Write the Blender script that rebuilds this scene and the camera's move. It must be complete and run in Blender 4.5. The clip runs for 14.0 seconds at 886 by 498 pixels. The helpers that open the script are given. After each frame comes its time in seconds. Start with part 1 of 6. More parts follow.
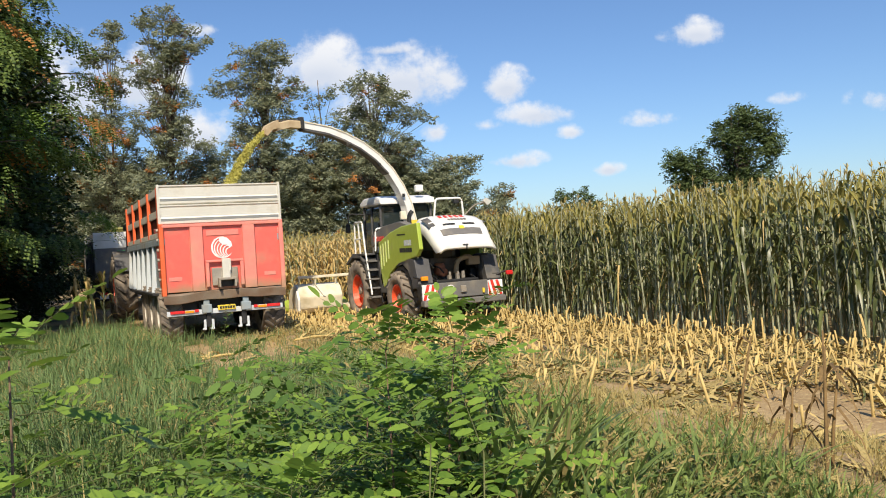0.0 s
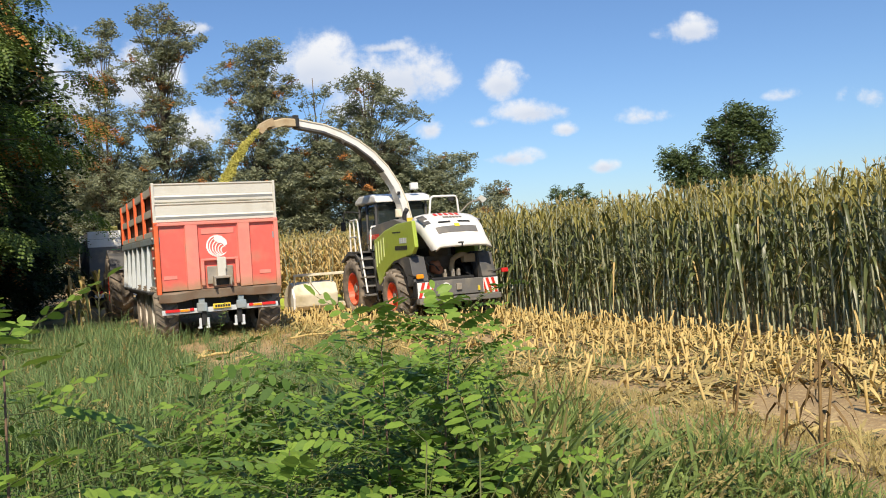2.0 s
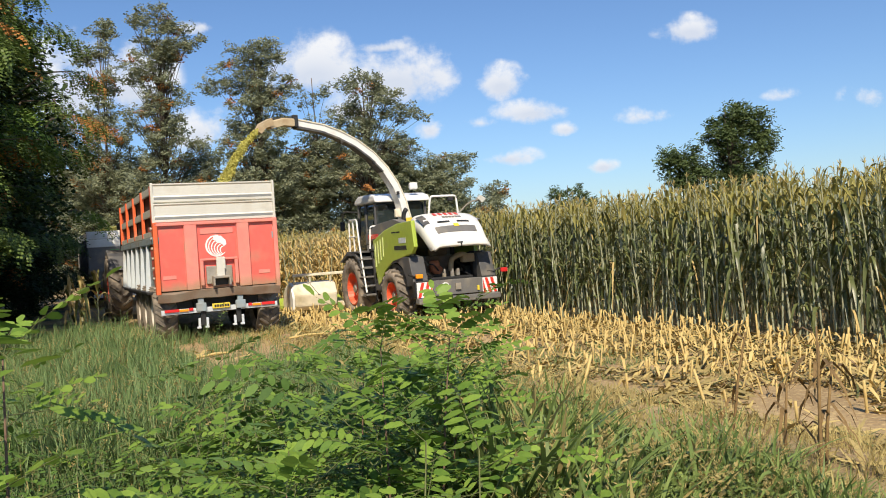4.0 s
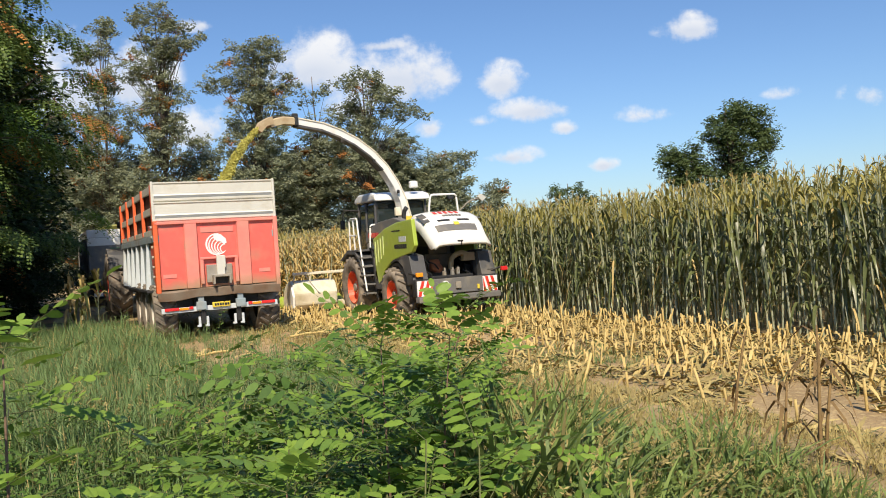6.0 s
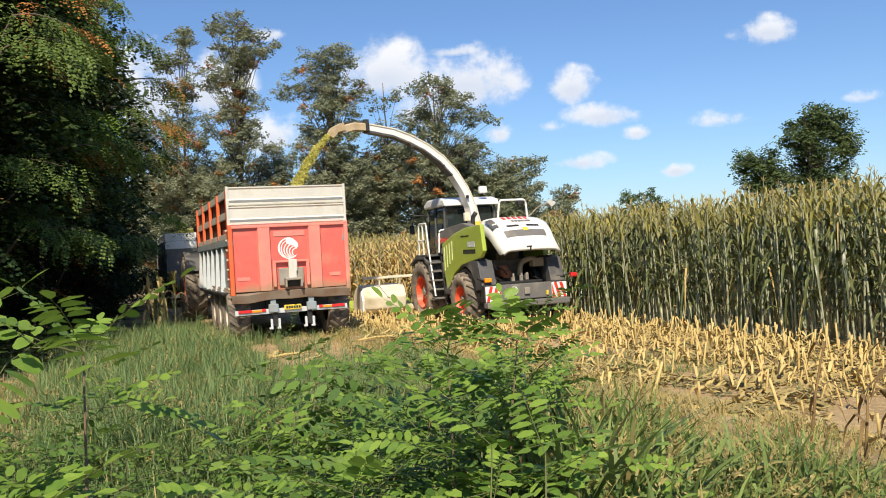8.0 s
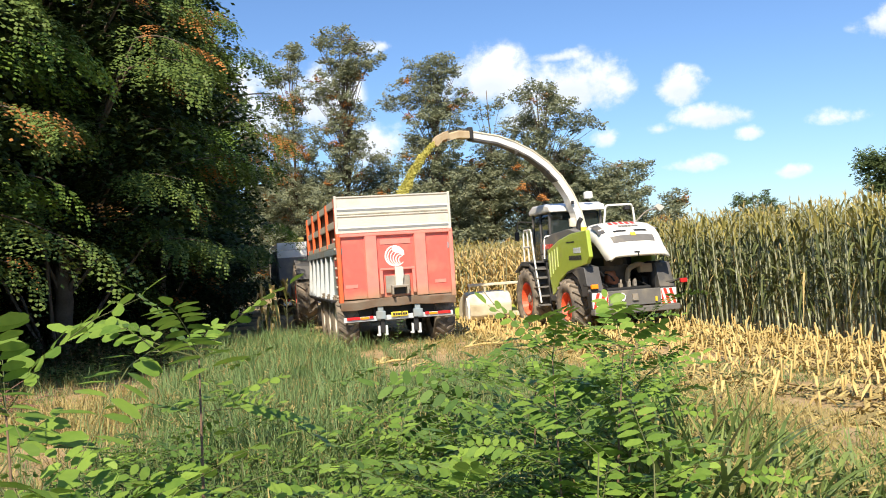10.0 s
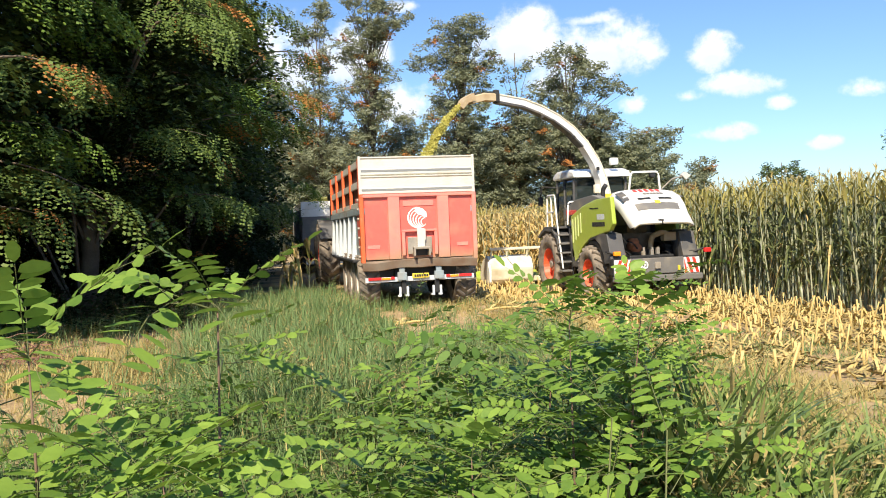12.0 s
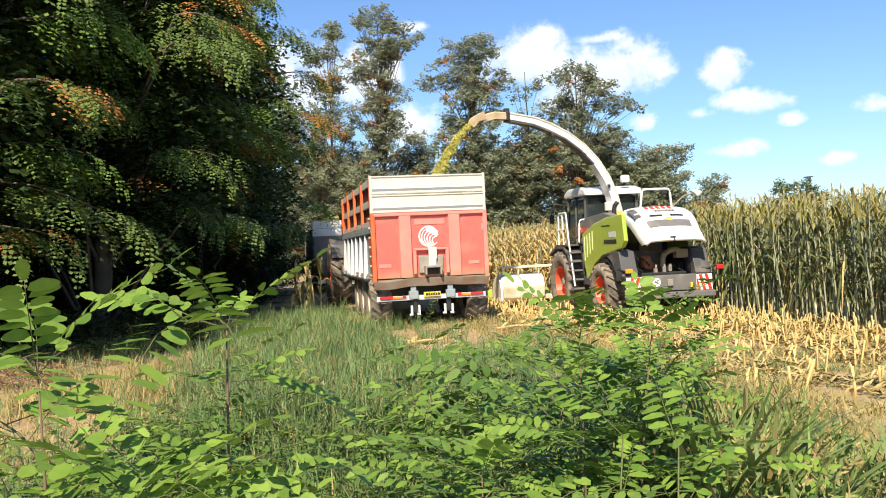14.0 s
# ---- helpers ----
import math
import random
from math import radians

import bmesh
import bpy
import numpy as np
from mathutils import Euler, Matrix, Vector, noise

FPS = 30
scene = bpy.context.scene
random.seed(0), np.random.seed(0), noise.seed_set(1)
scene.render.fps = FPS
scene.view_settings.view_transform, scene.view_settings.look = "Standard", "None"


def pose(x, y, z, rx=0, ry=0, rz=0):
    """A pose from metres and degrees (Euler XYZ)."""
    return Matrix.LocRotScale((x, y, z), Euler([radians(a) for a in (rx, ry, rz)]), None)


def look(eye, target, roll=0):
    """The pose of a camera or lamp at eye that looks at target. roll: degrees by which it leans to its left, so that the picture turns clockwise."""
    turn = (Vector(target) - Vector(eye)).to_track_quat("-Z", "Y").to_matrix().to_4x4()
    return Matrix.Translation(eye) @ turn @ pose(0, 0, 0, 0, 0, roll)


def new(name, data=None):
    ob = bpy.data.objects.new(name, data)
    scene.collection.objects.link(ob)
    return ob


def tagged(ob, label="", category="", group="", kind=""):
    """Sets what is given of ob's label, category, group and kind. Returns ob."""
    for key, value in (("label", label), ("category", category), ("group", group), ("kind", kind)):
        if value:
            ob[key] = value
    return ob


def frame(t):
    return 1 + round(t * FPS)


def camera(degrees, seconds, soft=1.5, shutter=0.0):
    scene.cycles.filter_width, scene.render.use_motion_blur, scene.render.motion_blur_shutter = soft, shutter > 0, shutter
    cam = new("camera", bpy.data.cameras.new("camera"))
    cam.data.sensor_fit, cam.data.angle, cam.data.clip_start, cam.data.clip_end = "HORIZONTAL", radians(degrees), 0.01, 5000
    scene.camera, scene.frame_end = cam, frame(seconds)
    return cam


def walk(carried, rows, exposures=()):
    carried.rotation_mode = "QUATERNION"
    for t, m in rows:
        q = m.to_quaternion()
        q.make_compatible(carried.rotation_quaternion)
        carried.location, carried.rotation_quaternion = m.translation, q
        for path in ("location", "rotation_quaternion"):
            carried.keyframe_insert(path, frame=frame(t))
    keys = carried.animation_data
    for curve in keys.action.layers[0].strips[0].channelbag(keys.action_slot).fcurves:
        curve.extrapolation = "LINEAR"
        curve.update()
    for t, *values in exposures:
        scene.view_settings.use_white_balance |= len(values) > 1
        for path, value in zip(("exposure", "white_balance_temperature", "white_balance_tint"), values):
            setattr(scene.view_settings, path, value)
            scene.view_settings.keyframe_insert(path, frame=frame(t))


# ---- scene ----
cam = camera(54.5, 14.0, 1.0)
PATH = [
    (0, pose(0.000, 0.0, 2.050, 89.79, 3.51, -0.04)),
    (0.5, pose(0.000, 0.0, 2.050, 89.73, 3.67, -0.05)),
    (1, pose(0.000, 0.0, 2.050, 89.72, 3.73, -0.08)),
    (1.5, pose(0.000, 0.0, 2.050, 89.71, 3.73, -0.02)),
    (2, pose(0.000, 0.0, 2.050, 89.62, 3.68, -0.35)),
    (2.5, pose(0.000, 0.0, 2.050, 89.60, 3.70, -0.47)),
    (3, pose(0.000, 0.0, 2.050, 89.61, 3.70, -0.39)),
    (5.5, pose(0.000, 0.0, 2.050, 89.55, 3.71, -0.42)),
    (6, pose(0.000, 0.0, 2.050, 89.51, 3.70, -0.39)),
    (6.5, pose(0.000, 0.0, 2.050, 89.50, 3.70, -0.40)),
    (7, pose(0.000, 0.0, 2.050, 89.50, 3.70, -0.40)),
    (7.5, pose(0.003, 0.0, 2.049, 89.57, 3.76, 0.52)),
    (8, pose(0.005, 0.0, 2.047, 90.15, 3.27, 4.21)),
    (8.5, pose(0.008, 0.0, 2.046, 90.49, 3.14, 7.69)),
    (9, pose(0.010, 0.0, 2.044, 90.71, 3.24, 10.03)),
    (9.2, pose(0.010, 0.0, 2.044, 90.77, 3.33, 10.36)),
    (11.3, pose(0.022, 0.0, 2.038, 91.30, 3.55, 12.50)),
    (11.5, pose(0.023, 0.0, 2.037, 90.56, 3.36, 12.72)),
    (12, pose(0.025, 0.0, 2.036, 88.66, 2.24, 12.76)),
    (12.5, pose(0.028, 0.0, 2.034, 88.99, 2.51, 12.87)),
    (13, pose(0.030, 0.0, 2.033, 89.95, 2.46, 13.46)),
    (13.5, pose(0.033, 0.0, 2.031, 89.92, 2.53, 13.68)),
    (14, pose(0.035, 0.0, 2.030, 89.94, 2.61, 13.54))]
walk(cam, PATH, [(0.0, 0.0), (7.0, 0.0), (9.0, 0.26), (12.0, 0.48), (14.0, 0.48)])

# ---- world, sun and exposure ----
FIELD = pose(0, 0, 0, 0, 0, 25)   # local x: across the lane (u), local y: along it (a)
SUN_DIR = Vector((0.04, -0.70, 0.70)).normalized()   # towards the sun
sun = new("sun", bpy.data.lights.new("sun", "SUN"))
sun.data.energy, sun.data.angle, sun.data.color = 6.0, radians(0.55), (1.0, 0.87, 0.69)
sun.matrix_world = look((0, 0, 60), Vector((0, 0, 60)) - SUN_DIR)

# each cloud: across, up (per metre ahead), half width, half height, density
CLOUDS = [
    (0.310, 0.226, 0.038, 0.020, 1.00), (-0.259, 0.267, 0.028, 0.011, 0.80), (-0.045, 0.230, 0.032, 0.010, 0.90),
    (-0.130, 0.205, 0.058, 0.042, 1.00), (-0.036, 0.190, 0.072, 0.042, 1.00), (0.086, 0.178, 0.029, 0.024, 1.00),
    (0.120, 0.144, 0.043, 0.018, 1.00), (0.059, 0.136, 0.026, 0.008, 0.50), (0.158, 0.122, 0.021, 0.010, 0.80),
    (0.247, 0.131, 0.038, 0.012, 0.55), (0.413, 0.145, 0.022, 0.010, 0.60), (0.511, 0.136, 0.033, 0.018, 0.60),
    (0.091, 0.092, 0.034, 0.013, 0.90), (0.199, 0.076, 0.018, 0.011, 1.00), (-0.418, 0.200, 0.070, 0.060, 1.00),
    (-0.345, 0.205, 0.050, 0.050, 1.00), (-0.267, 0.141, 0.045, 0.032, 0.90), (0.000, 0.132, 0.018, 0.016, 0.80),
    (-0.104, 0.157, 0.039, 0.026, 0.70)
]


def build_world():
    world = bpy.data.worlds.new("sky")
    scene.world = world
    world.use_nodes = True
    nt = world.node_tree
    N, L = nt.nodes, nt.links
    N.clear()

    def math_node(op, a, b=None, c=None, clamp=False):
        n = N.new("ShaderNodeMath")
        n.operation, n.use_clamp = op, clamp
        for i, v in enumerate((a, b, c)):
            if v is None:
                continue
            if isinstance(v, (int, float)):
                n.inputs[i].default_value = v
            else:
                L.new(v, n.inputs[i])
        return n.outputs[0]

    sky = N.new("ShaderNodeTexSky")
    sky.sky_type, sky.sun_disc = "NISHITA", False
    sky.sun_elevation = math.asin(SUN_DIR.z)
    sky.sun_rotation = math.atan2(SUN_DIR.x, SUN_DIR.y)
    sky.air_density, sky.dust_density, sky.ozone_density = 1.0, 0.45, 3.5
    tc = N.new("ShaderNodeTexCoord")
    sep = N.new("ShaderNodeSeparateXYZ")
    L.new(tc.outputs["Generated"], sep.inputs[0])
    ahead = math_node("MAXIMUM", sep.outputs[1], 0.02)
    px, pz = math_node("DIVIDE", sep.outputs[0], ahead), math_node("DIVIDE", sep.outputs[2], ahead)
    com = N.new("ShaderNodeCombineXYZ")
    L.new(px, com.inputs[0]), L.new(pz, com.inputs[1])
    puff = N.new("ShaderNodeTexNoise")
    puff.inputs["Scale"].default_value, puff.inputs["Detail"].default_value, puff.inputs["Roughness"].default_value = 15, 7, 0.62
    L.new(com.outputs[0], puff.inputs["Vector"])
    wisp = N.new("ShaderNodeTexNoise")
    wisp.inputs["Scale"].default_value, wisp.inputs["Detail"].default_value = 9, 4
    L.new(com.outputs[0], wisp.inputs["Vector"])
    total, lower = None, None
    for cx, cy, sx, sy, dens in CLOUDS:
        dx = math_node("DIVIDE", math_node("SUBTRACT", px, cx), sx)
        dy = math_node("DIVIDE", math_node("SUBTRACT", pz, cy), sy)
        flat = math_node("MULTIPLY", math_node("MINIMUM", dy, 0.0), -0.6)   # flatter below
        r = math_node("ADD", math_node("SQRT", math_node("ADD", math_node("MULTIPLY", dx, dx), math_node("MULTIPLY", dy, dy))), flat)
        body = math_node("MULTIPLY", math_node("MAXIMUM", math_node("SUBTRACT", 1.5, r), 0.0), dens)
        shade = math_node("MULTIPLY", body, math_node("SUBTRACT", 0.5, math_node("MULTIPLY", dy, 0.5), clamp=True))
        total = body if total is None else math_node("MAXIMUM", total, body)
        lower = shade if lower is None else math_node("MAXIMUM", lower, shade)
    n1 = math_node("MULTIPLY", math_node("SUBTRACT", puff.outputs[0], 0.5), 3.4)
    n2 = math_node("MULTIPLY", math_node("SUBTRACT", wisp.outputs[0], 0.5), 0.8)
    field = math_node("ADD", math_node("ADD", total, math_node("MULTIPLY", n1, math_node("MINIMUM", math_node("MULTIPLY", total, 3.0), 1.0))), n2)
    mask = N.new("ShaderNodeMapRange")
    mask.interpolation_type = "SMOOTHSTEP"
    mask.inputs[1].default_value, mask.inputs[2].default_value = 0.25, 1.15
    L.new(field, mask.inputs[0])
    front = math_node("GREATER_THAN", sep.outputs[1], 0.05)
    cover = math_node("MULTIPLY", math_node("MULTIPLY", mask.outputs[0], front), 0.95)
    tone = N.new("ShaderNodeMix")
    tone.data_type = "RGBA"
    tone.inputs[6].default_value, tone.inputs[7].default_value = (9.6, 9.6, 9.7, 1), (7.0, 7.5, 8.5, 1)
    L.new(math_node("MULTIPLY", lower, 1.5, clamp=True), tone.inputs[0])
    tint = N.new("ShaderNodeMix")     # clear late-summer blue
    tint.data_type, tint.blend_type = "RGBA", "MULTIPLY"
    tint.inputs[0].default_value = 1.0
    tint.inputs[7].default_value = (0.92, 1.07, 1.27, 1)
    L.new(sky.outputs[0], tint.inputs[6])
    mix = N.new("ShaderNodeMix")
    mix.data_type = "RGBA"
    L.new(cover, mix.inputs[0]), L.new(tint.outputs[2], mix.inputs[6]), L.new(tone.outputs[2], mix.inputs[7])
    bg, out = N.new("ShaderNodeBackground"), N.new("ShaderNodeOutputWorld")
    bg.inputs["Strength"].default_value = 0.101
    L.new(mix.outputs[2], bg.inputs["Color"])
    L.new(bg.outputs[0], out.inputs["Surface"])


build_world()


# ---- materials ----
def mat(name, color, rough=0.6, metal=0.0, vary=0.25, scale=6.0, fine=60.0, bump=0.15, dirt=None, dirt_amount=0.0, dirt_scale=2.0,
        island=0.0, leaf=0.0, coat=0.0, spec=0.5, crust=None, sheen=0.22):
    """A painted, natural or metal surface with grain at two scales, patchy dirt, and light through leaves."""
    m = bpy.data.materials.new(name)
    m.use_nodes = True
    nt = m.node_tree
    N, L = nt.nodes, nt.links
    p = N["Principled BSDF"]
    tc = N.new("ShaderNodeTexCoord")

    def noise_tex(s, detail=4):
        n = N.new("ShaderNodeTexNoise")
        n.inputs["Scale"].default_value, n.inputs["Detail"].default_value = s, detail
        L.new(tc.outputs["Object"], n.inputs["Vector"])
        return n.outputs[0]

    big, small = noise_tex(scale), noise_tex(fine, 2)
    add = N.new("ShaderNodeMath")
    add.operation = "MULTIPLY_ADD"
    L.new(small, add.inputs[0])
    add.inputs[1].default_value = 0.5
    L.new(big, add.inputs[2])
    level = add.outputs[0]
    if island:
        geo = N.new("ShaderNodeNewGeometry")
        k = N.new("ShaderNodeMath")
        k.operation = "MULTIPLY_ADD"
        L.new(geo.outputs["Random Per Island"], k.inputs[0])
        k.inputs[1].default_value = island
        L.new(level, k.inputs[2])
        level = k.outputs[0]
    ramp = N.new("ShaderNodeMapRange")
    ramp.inputs[1].default_value, ramp.inputs[2].default_value = 0.35, 1.15 + island
    L.new(level, ramp.inputs[0])
    mix = N.new("ShaderNodeMix")
    mix.data_type = "RGBA"
    L.new(ramp.outputs[0], mix.inputs[0])
    c = color if isinstance(color[0], (tuple, list)) else None
    lo, hi = c if c else (tuple(x * (1 - vary) for x in color), tuple(min(1, x * (1 + vary)) for x in color))
    mix.inputs[6].default_value, mix.inputs[7].default_value = (*lo, 1), (*hi, 1)
    col = mix.outputs[2]
    if dirt:
        d = N.new("ShaderNodeMapRange")
        d.inputs[1].default_value, d.inputs[2].default_value = 0.62 - dirt_amount * 0.3, 0.75
        d.inputs[4].default_value = min(1.0, 0.4 + dirt_amount)
        L.new(noise_tex(dirt_scale, 8), d.inputs[0])
        mx = N.new("ShaderNodeMix")
        mx.data_type = "RGBA"
        L.new(d.outputs[0], mx.inputs[0]), L.new(col, mx.inputs[6])
        mx.inputs[7].default_value = (*dirt, 1)
        col = mx.outputs[2]
        rr = N.new("ShaderNodeMapRange")
        rr.inputs[3].default_value, rr.inputs[4].default_value = rough, min(1, rough + 0.35)
        L.new(d.outputs[0], rr.inputs[0])
        L.new(rr.outputs[0], p.inputs["Roughness"])
    else:
        p.inputs["Roughness"].default_value = rough
    if crust:        # mud splashed up from below, between two heights
        sz = N.new("ShaderNodeSeparateXYZ")
        L.new(tc.outputs["Object"], sz.inputs[0])
        wob = N.new("ShaderNodeMath")
        wob.operation = "MULTIPLY_ADD"
        L.new(noise_tex(3.5, 8), wob.inputs[0])
        wob.inputs[1].default_value = -0.45
        L.new(sz.outputs[2], wob.inputs[2])
        cr = N.new("ShaderNodeMapRange")
        cr.inputs[1].default_value, cr.inputs[2].default_value = crust[0] - 0.22, crust[1] - 0.22
        cr.inputs[3].default_value, cr.inputs[4].default_value = 0.85, 0.0
        L.new(wob.outputs[0], cr.inputs[0])
        mc = N.new("ShaderNodeMix")
        mc.data_type = "RGBA"
        L.new(cr.outputs[0], mc.inputs[0]), L.new(col, mc.inputs[6])
        mc.inputs[7].default_value = (0.36, 0.24, 0.14, 1)
        col = mc.outputs[2]
    L.new(col, p.inputs["Base Color"])
    p.inputs["Metallic"].default_value = metal
    p.inputs["Specular IOR Level"].default_value = sheen if leaf else spec
    p.inputs["Coat Weight"].default_value = coat
    if bump:
        b = N.new("ShaderNodeBump")
        b.inputs["Strength"].default_value, b.inputs["Distance"].default_value = bump, 0.01
        L.new(small, b.inputs["Height"])
        L.new(b.outputs[0], p.inputs["Normal"])
    if leaf:
        tr, ms = N.new("ShaderNodeBsdfTranslucent"), N.new("ShaderNodeMixShader")
        L.new(col, tr.inputs["Color"])
        ms.inputs[0].default_value = leaf
        out = N["Material Output"]
        L.new(p.outputs[0], ms.inputs[1]), L.new(tr.outputs[0], ms.inputs[2]), L.new(ms.outputs[0], out.inputs["Surface"])
    return m


DUST = (0.30, 0.24, 0.16)
M_corn_stalk = mat("corn_stalk", ((0.12, 0.15, 0.08), (0.50, 0.50, 0.33)), 0.6, island=0.5)
M_corn_leaf = mat("corn_leaf", ((0.018, 0.034, 0.012), (0.25, 0.275, 0.095)), 0.36, island=0.9, leaf=0.15, bump=0.1, sheen=0.38)
M_corn_top = mat("corn_upper_leaf", ((0.12, 0.135, 0.03), (0.56, 0.47, 0.15)), 0.5, island=0.9, leaf=0.25, bump=0.1)
M_corn_dry = mat("corn_dry_leaf", ((0.46, 0.34, 0.13), (0.80, 0.62, 0.28)), 0.8, island=0.9, leaf=0.3)
M_tassel = mat("corn_tassel", ((0.42, 0.33, 0.12), (0.66, 0.54, 0.23)), 0.8, island=0.8, leaf=0.2)
M_straw = mat("straw", ((0.38, 0.265, 0.085), (0.70, 0.53, 0.21)), 0.75, island=0.9)
M_trash = mat("crop_residue", ((0.11, 0.09, 0.035), (0.60, 0.46, 0.17)), 0.85, island=1.2)
M_grass = mat("grass_blade", ((0.065, 0.13, 0.042), (0.27, 0.365, 0.135)), 0.5, island=0.9, leaf=0.25, bump=0)
M_reed = mat("coarse_blade", ((0.04, 0.085, 0.02), (0.31, 0.39, 0.115)), 0.45, island=1.0, leaf=0.2, bump=0)
M_grass_dry = mat("dry_grass", ((0.30, 0.24, 0.09), (0.56, 0.46, 0.19)), 0.8, island=0.8, leaf=0.3, bump=0)
M_herb = mat("herb_leaf", ((0.04, 0.095, 0.020), (0.16, 0.26, 0.05)), 0.45, island=0.9, leaf=0.2, bump=0.05)
M_locust = mat("locust_leaflet", ((0.05, 0.13, 0.02), (0.30, 0.43, 0.075)), 0.42, island=0.8, leaf=0.28, bump=0.05)
M_stem = mat("green_stem", ((0.08, 0.11, 0.03), (0.16, 0.16, 0.06)), 0.7)
M_twig = mat("brown_twig", ((0.10, 0.06, 0.035), (0.20, 0.13, 0.08)), 0.85)
M_bark = mat("bark", ((0.06, 0.045, 0.032), (0.17, 0.135, 0.10)), 0.95, scale=3, fine=30, bump=0.6)
# Same locust leaf twice: thicket shade painted into the first, sunlight into the second.
M_shaded_leaf = mat("shaded_tree_leaf", ((0.016, 0.034, 0.010), (0.055, 0.085, 0.022)), 0.55, island=0.9, leaf=0.15, bump=0)
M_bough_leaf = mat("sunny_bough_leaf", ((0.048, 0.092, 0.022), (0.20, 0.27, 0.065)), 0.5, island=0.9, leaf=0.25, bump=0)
# Distance haze is mixed into this leaf colour, paler and greyer than the foliage.
M_hazy_far_leaf = mat("hazy_far_leaf", ((0.145, 0.175, 0.11), (0.43, 0.45, 0.28)), 0.6, island=0.9, leaf=0.45, bump=0)
M_oak_leaf = mat("dense_tree_leaf", ((0.055, 0.085, 0.032), (0.15, 0.20, 0.07)), 0.55, island=0.9, leaf=0.25, bump=0)
# Sunlight painted into the leaf colour, for the boughs that catch the sun.
M_sunlit_leaf = mat("sunlit_leaf", ((0.08, 0.15, 0.025), (0.20, 0.30, 0.055)), 0.5, island=0.9, leaf=0.3, bump=0)
M_rust_leaf = mat("browned_leaf", ((0.30, 0.12, 0.035), (0.58, 0.27, 0.08)), 0.8, island=0.8, leaf=0.3, bump=0)


# ---- building helpers ----
def part(name, bm, material, parent=None, label="", smooth=False):
    """Links a bmesh as one mesh object, under a thing or a part where one is given."""
    me = bpy.data.meshes.new(name)
    bm.to_mesh(me)
    bm.free()
    if smooth:
        me.shade_smooth()
    for m in material if isinstance(material, (list, tuple)) else (material,):
        me.materials.append(m)
    ob = new(name, me)
    if parent:
        ob.parent = parent
    if label:
        ob["label"] = label
    return ob


def thing(name, m, label, category, group="", kind=""):
    ob = new(name)
    ob.empty_display_size = 0.3
    ob.matrix_world = m
    return tagged(ob, label, category, group, kind)


class Shape:
    """A small template of vertices and faces, to be stamped many times."""

    def __init__(self):
        self.v, self.f, self.m = [], [], []

    def strip(self, spine, side, widths, mat_index=0, fold=0.0, up=Vector((0, 0, 1))):
        """A leaf or blade along a spine; fold lifts both edges."""
        base = len(self.v)
        cols = 3 if fold else 2
        for p, w in zip(spine, widths):
            p = Vector(p)
            self.v.append(p - side * w + up * fold * w)
            if fold:
                self.v.append(p)
            self.v.append(p + side * w + up * fold * w)
        for i in range(len(spine) - 1):
            for k in range(cols - 1):
                a = base + i * cols + k
                self.f.append((a, a + 1, a + cols + 1, a + cols))
                self.m.append(mat_index)

    def tube(self, pts, radii, sides=5, mat_index=0, cap=True):
        base = len(self.v)
        pts = [Vector(p) for p in pts]
        for i, (p, r) in enumerate(zip(pts, radii)):
            d = (pts[min(i + 1, len(pts) - 1)] - pts[max(i - 1, 0)]).normalized()
            x = d.orthogonal().normalized() if abs(d.z) < 0.95 else Vector((1, 0, 0))
            y = d.cross(x).normalized()
            x = y.cross(d).normalized()
            for k in range(sides):
                a = 2 * math.pi * k / sides
                self.v.append(p + (x * math.cos(a) + y * math.sin(a)) * r)
        for i in range(len(pts) - 1):
            for k in range(sides):
                a, b = base + i * sides + k, base + i * sides + (k + 1) % sides
                self.f.append((a, b, b + sides, a + sides))
                self.m.append(mat_index)
        if cap:
            self.f.append(tuple(base + (len(pts) - 1) * sides + k for k in range(sides)))
            self.m.append(mat_index)

    def face(self, pts, mat_index=0):
        base = len(self.v)
        self.v += [Vector(p) for p in pts]
        self.f.append(tuple(range(base, base + len(pts))))
        self.m.append(mat_index)

    def add(self, other, m):
        base = len(self.v)
        self.v += [m @ p for p in other.v]
        self.f += [tuple(i + base for i in f) for f in other.f]
        self.m += other.m


def mesh_of(name, shape, materials, smooth=False):
    return stamp(name, [(shape, [Matrix.Identity(4)])], materials, smooth)


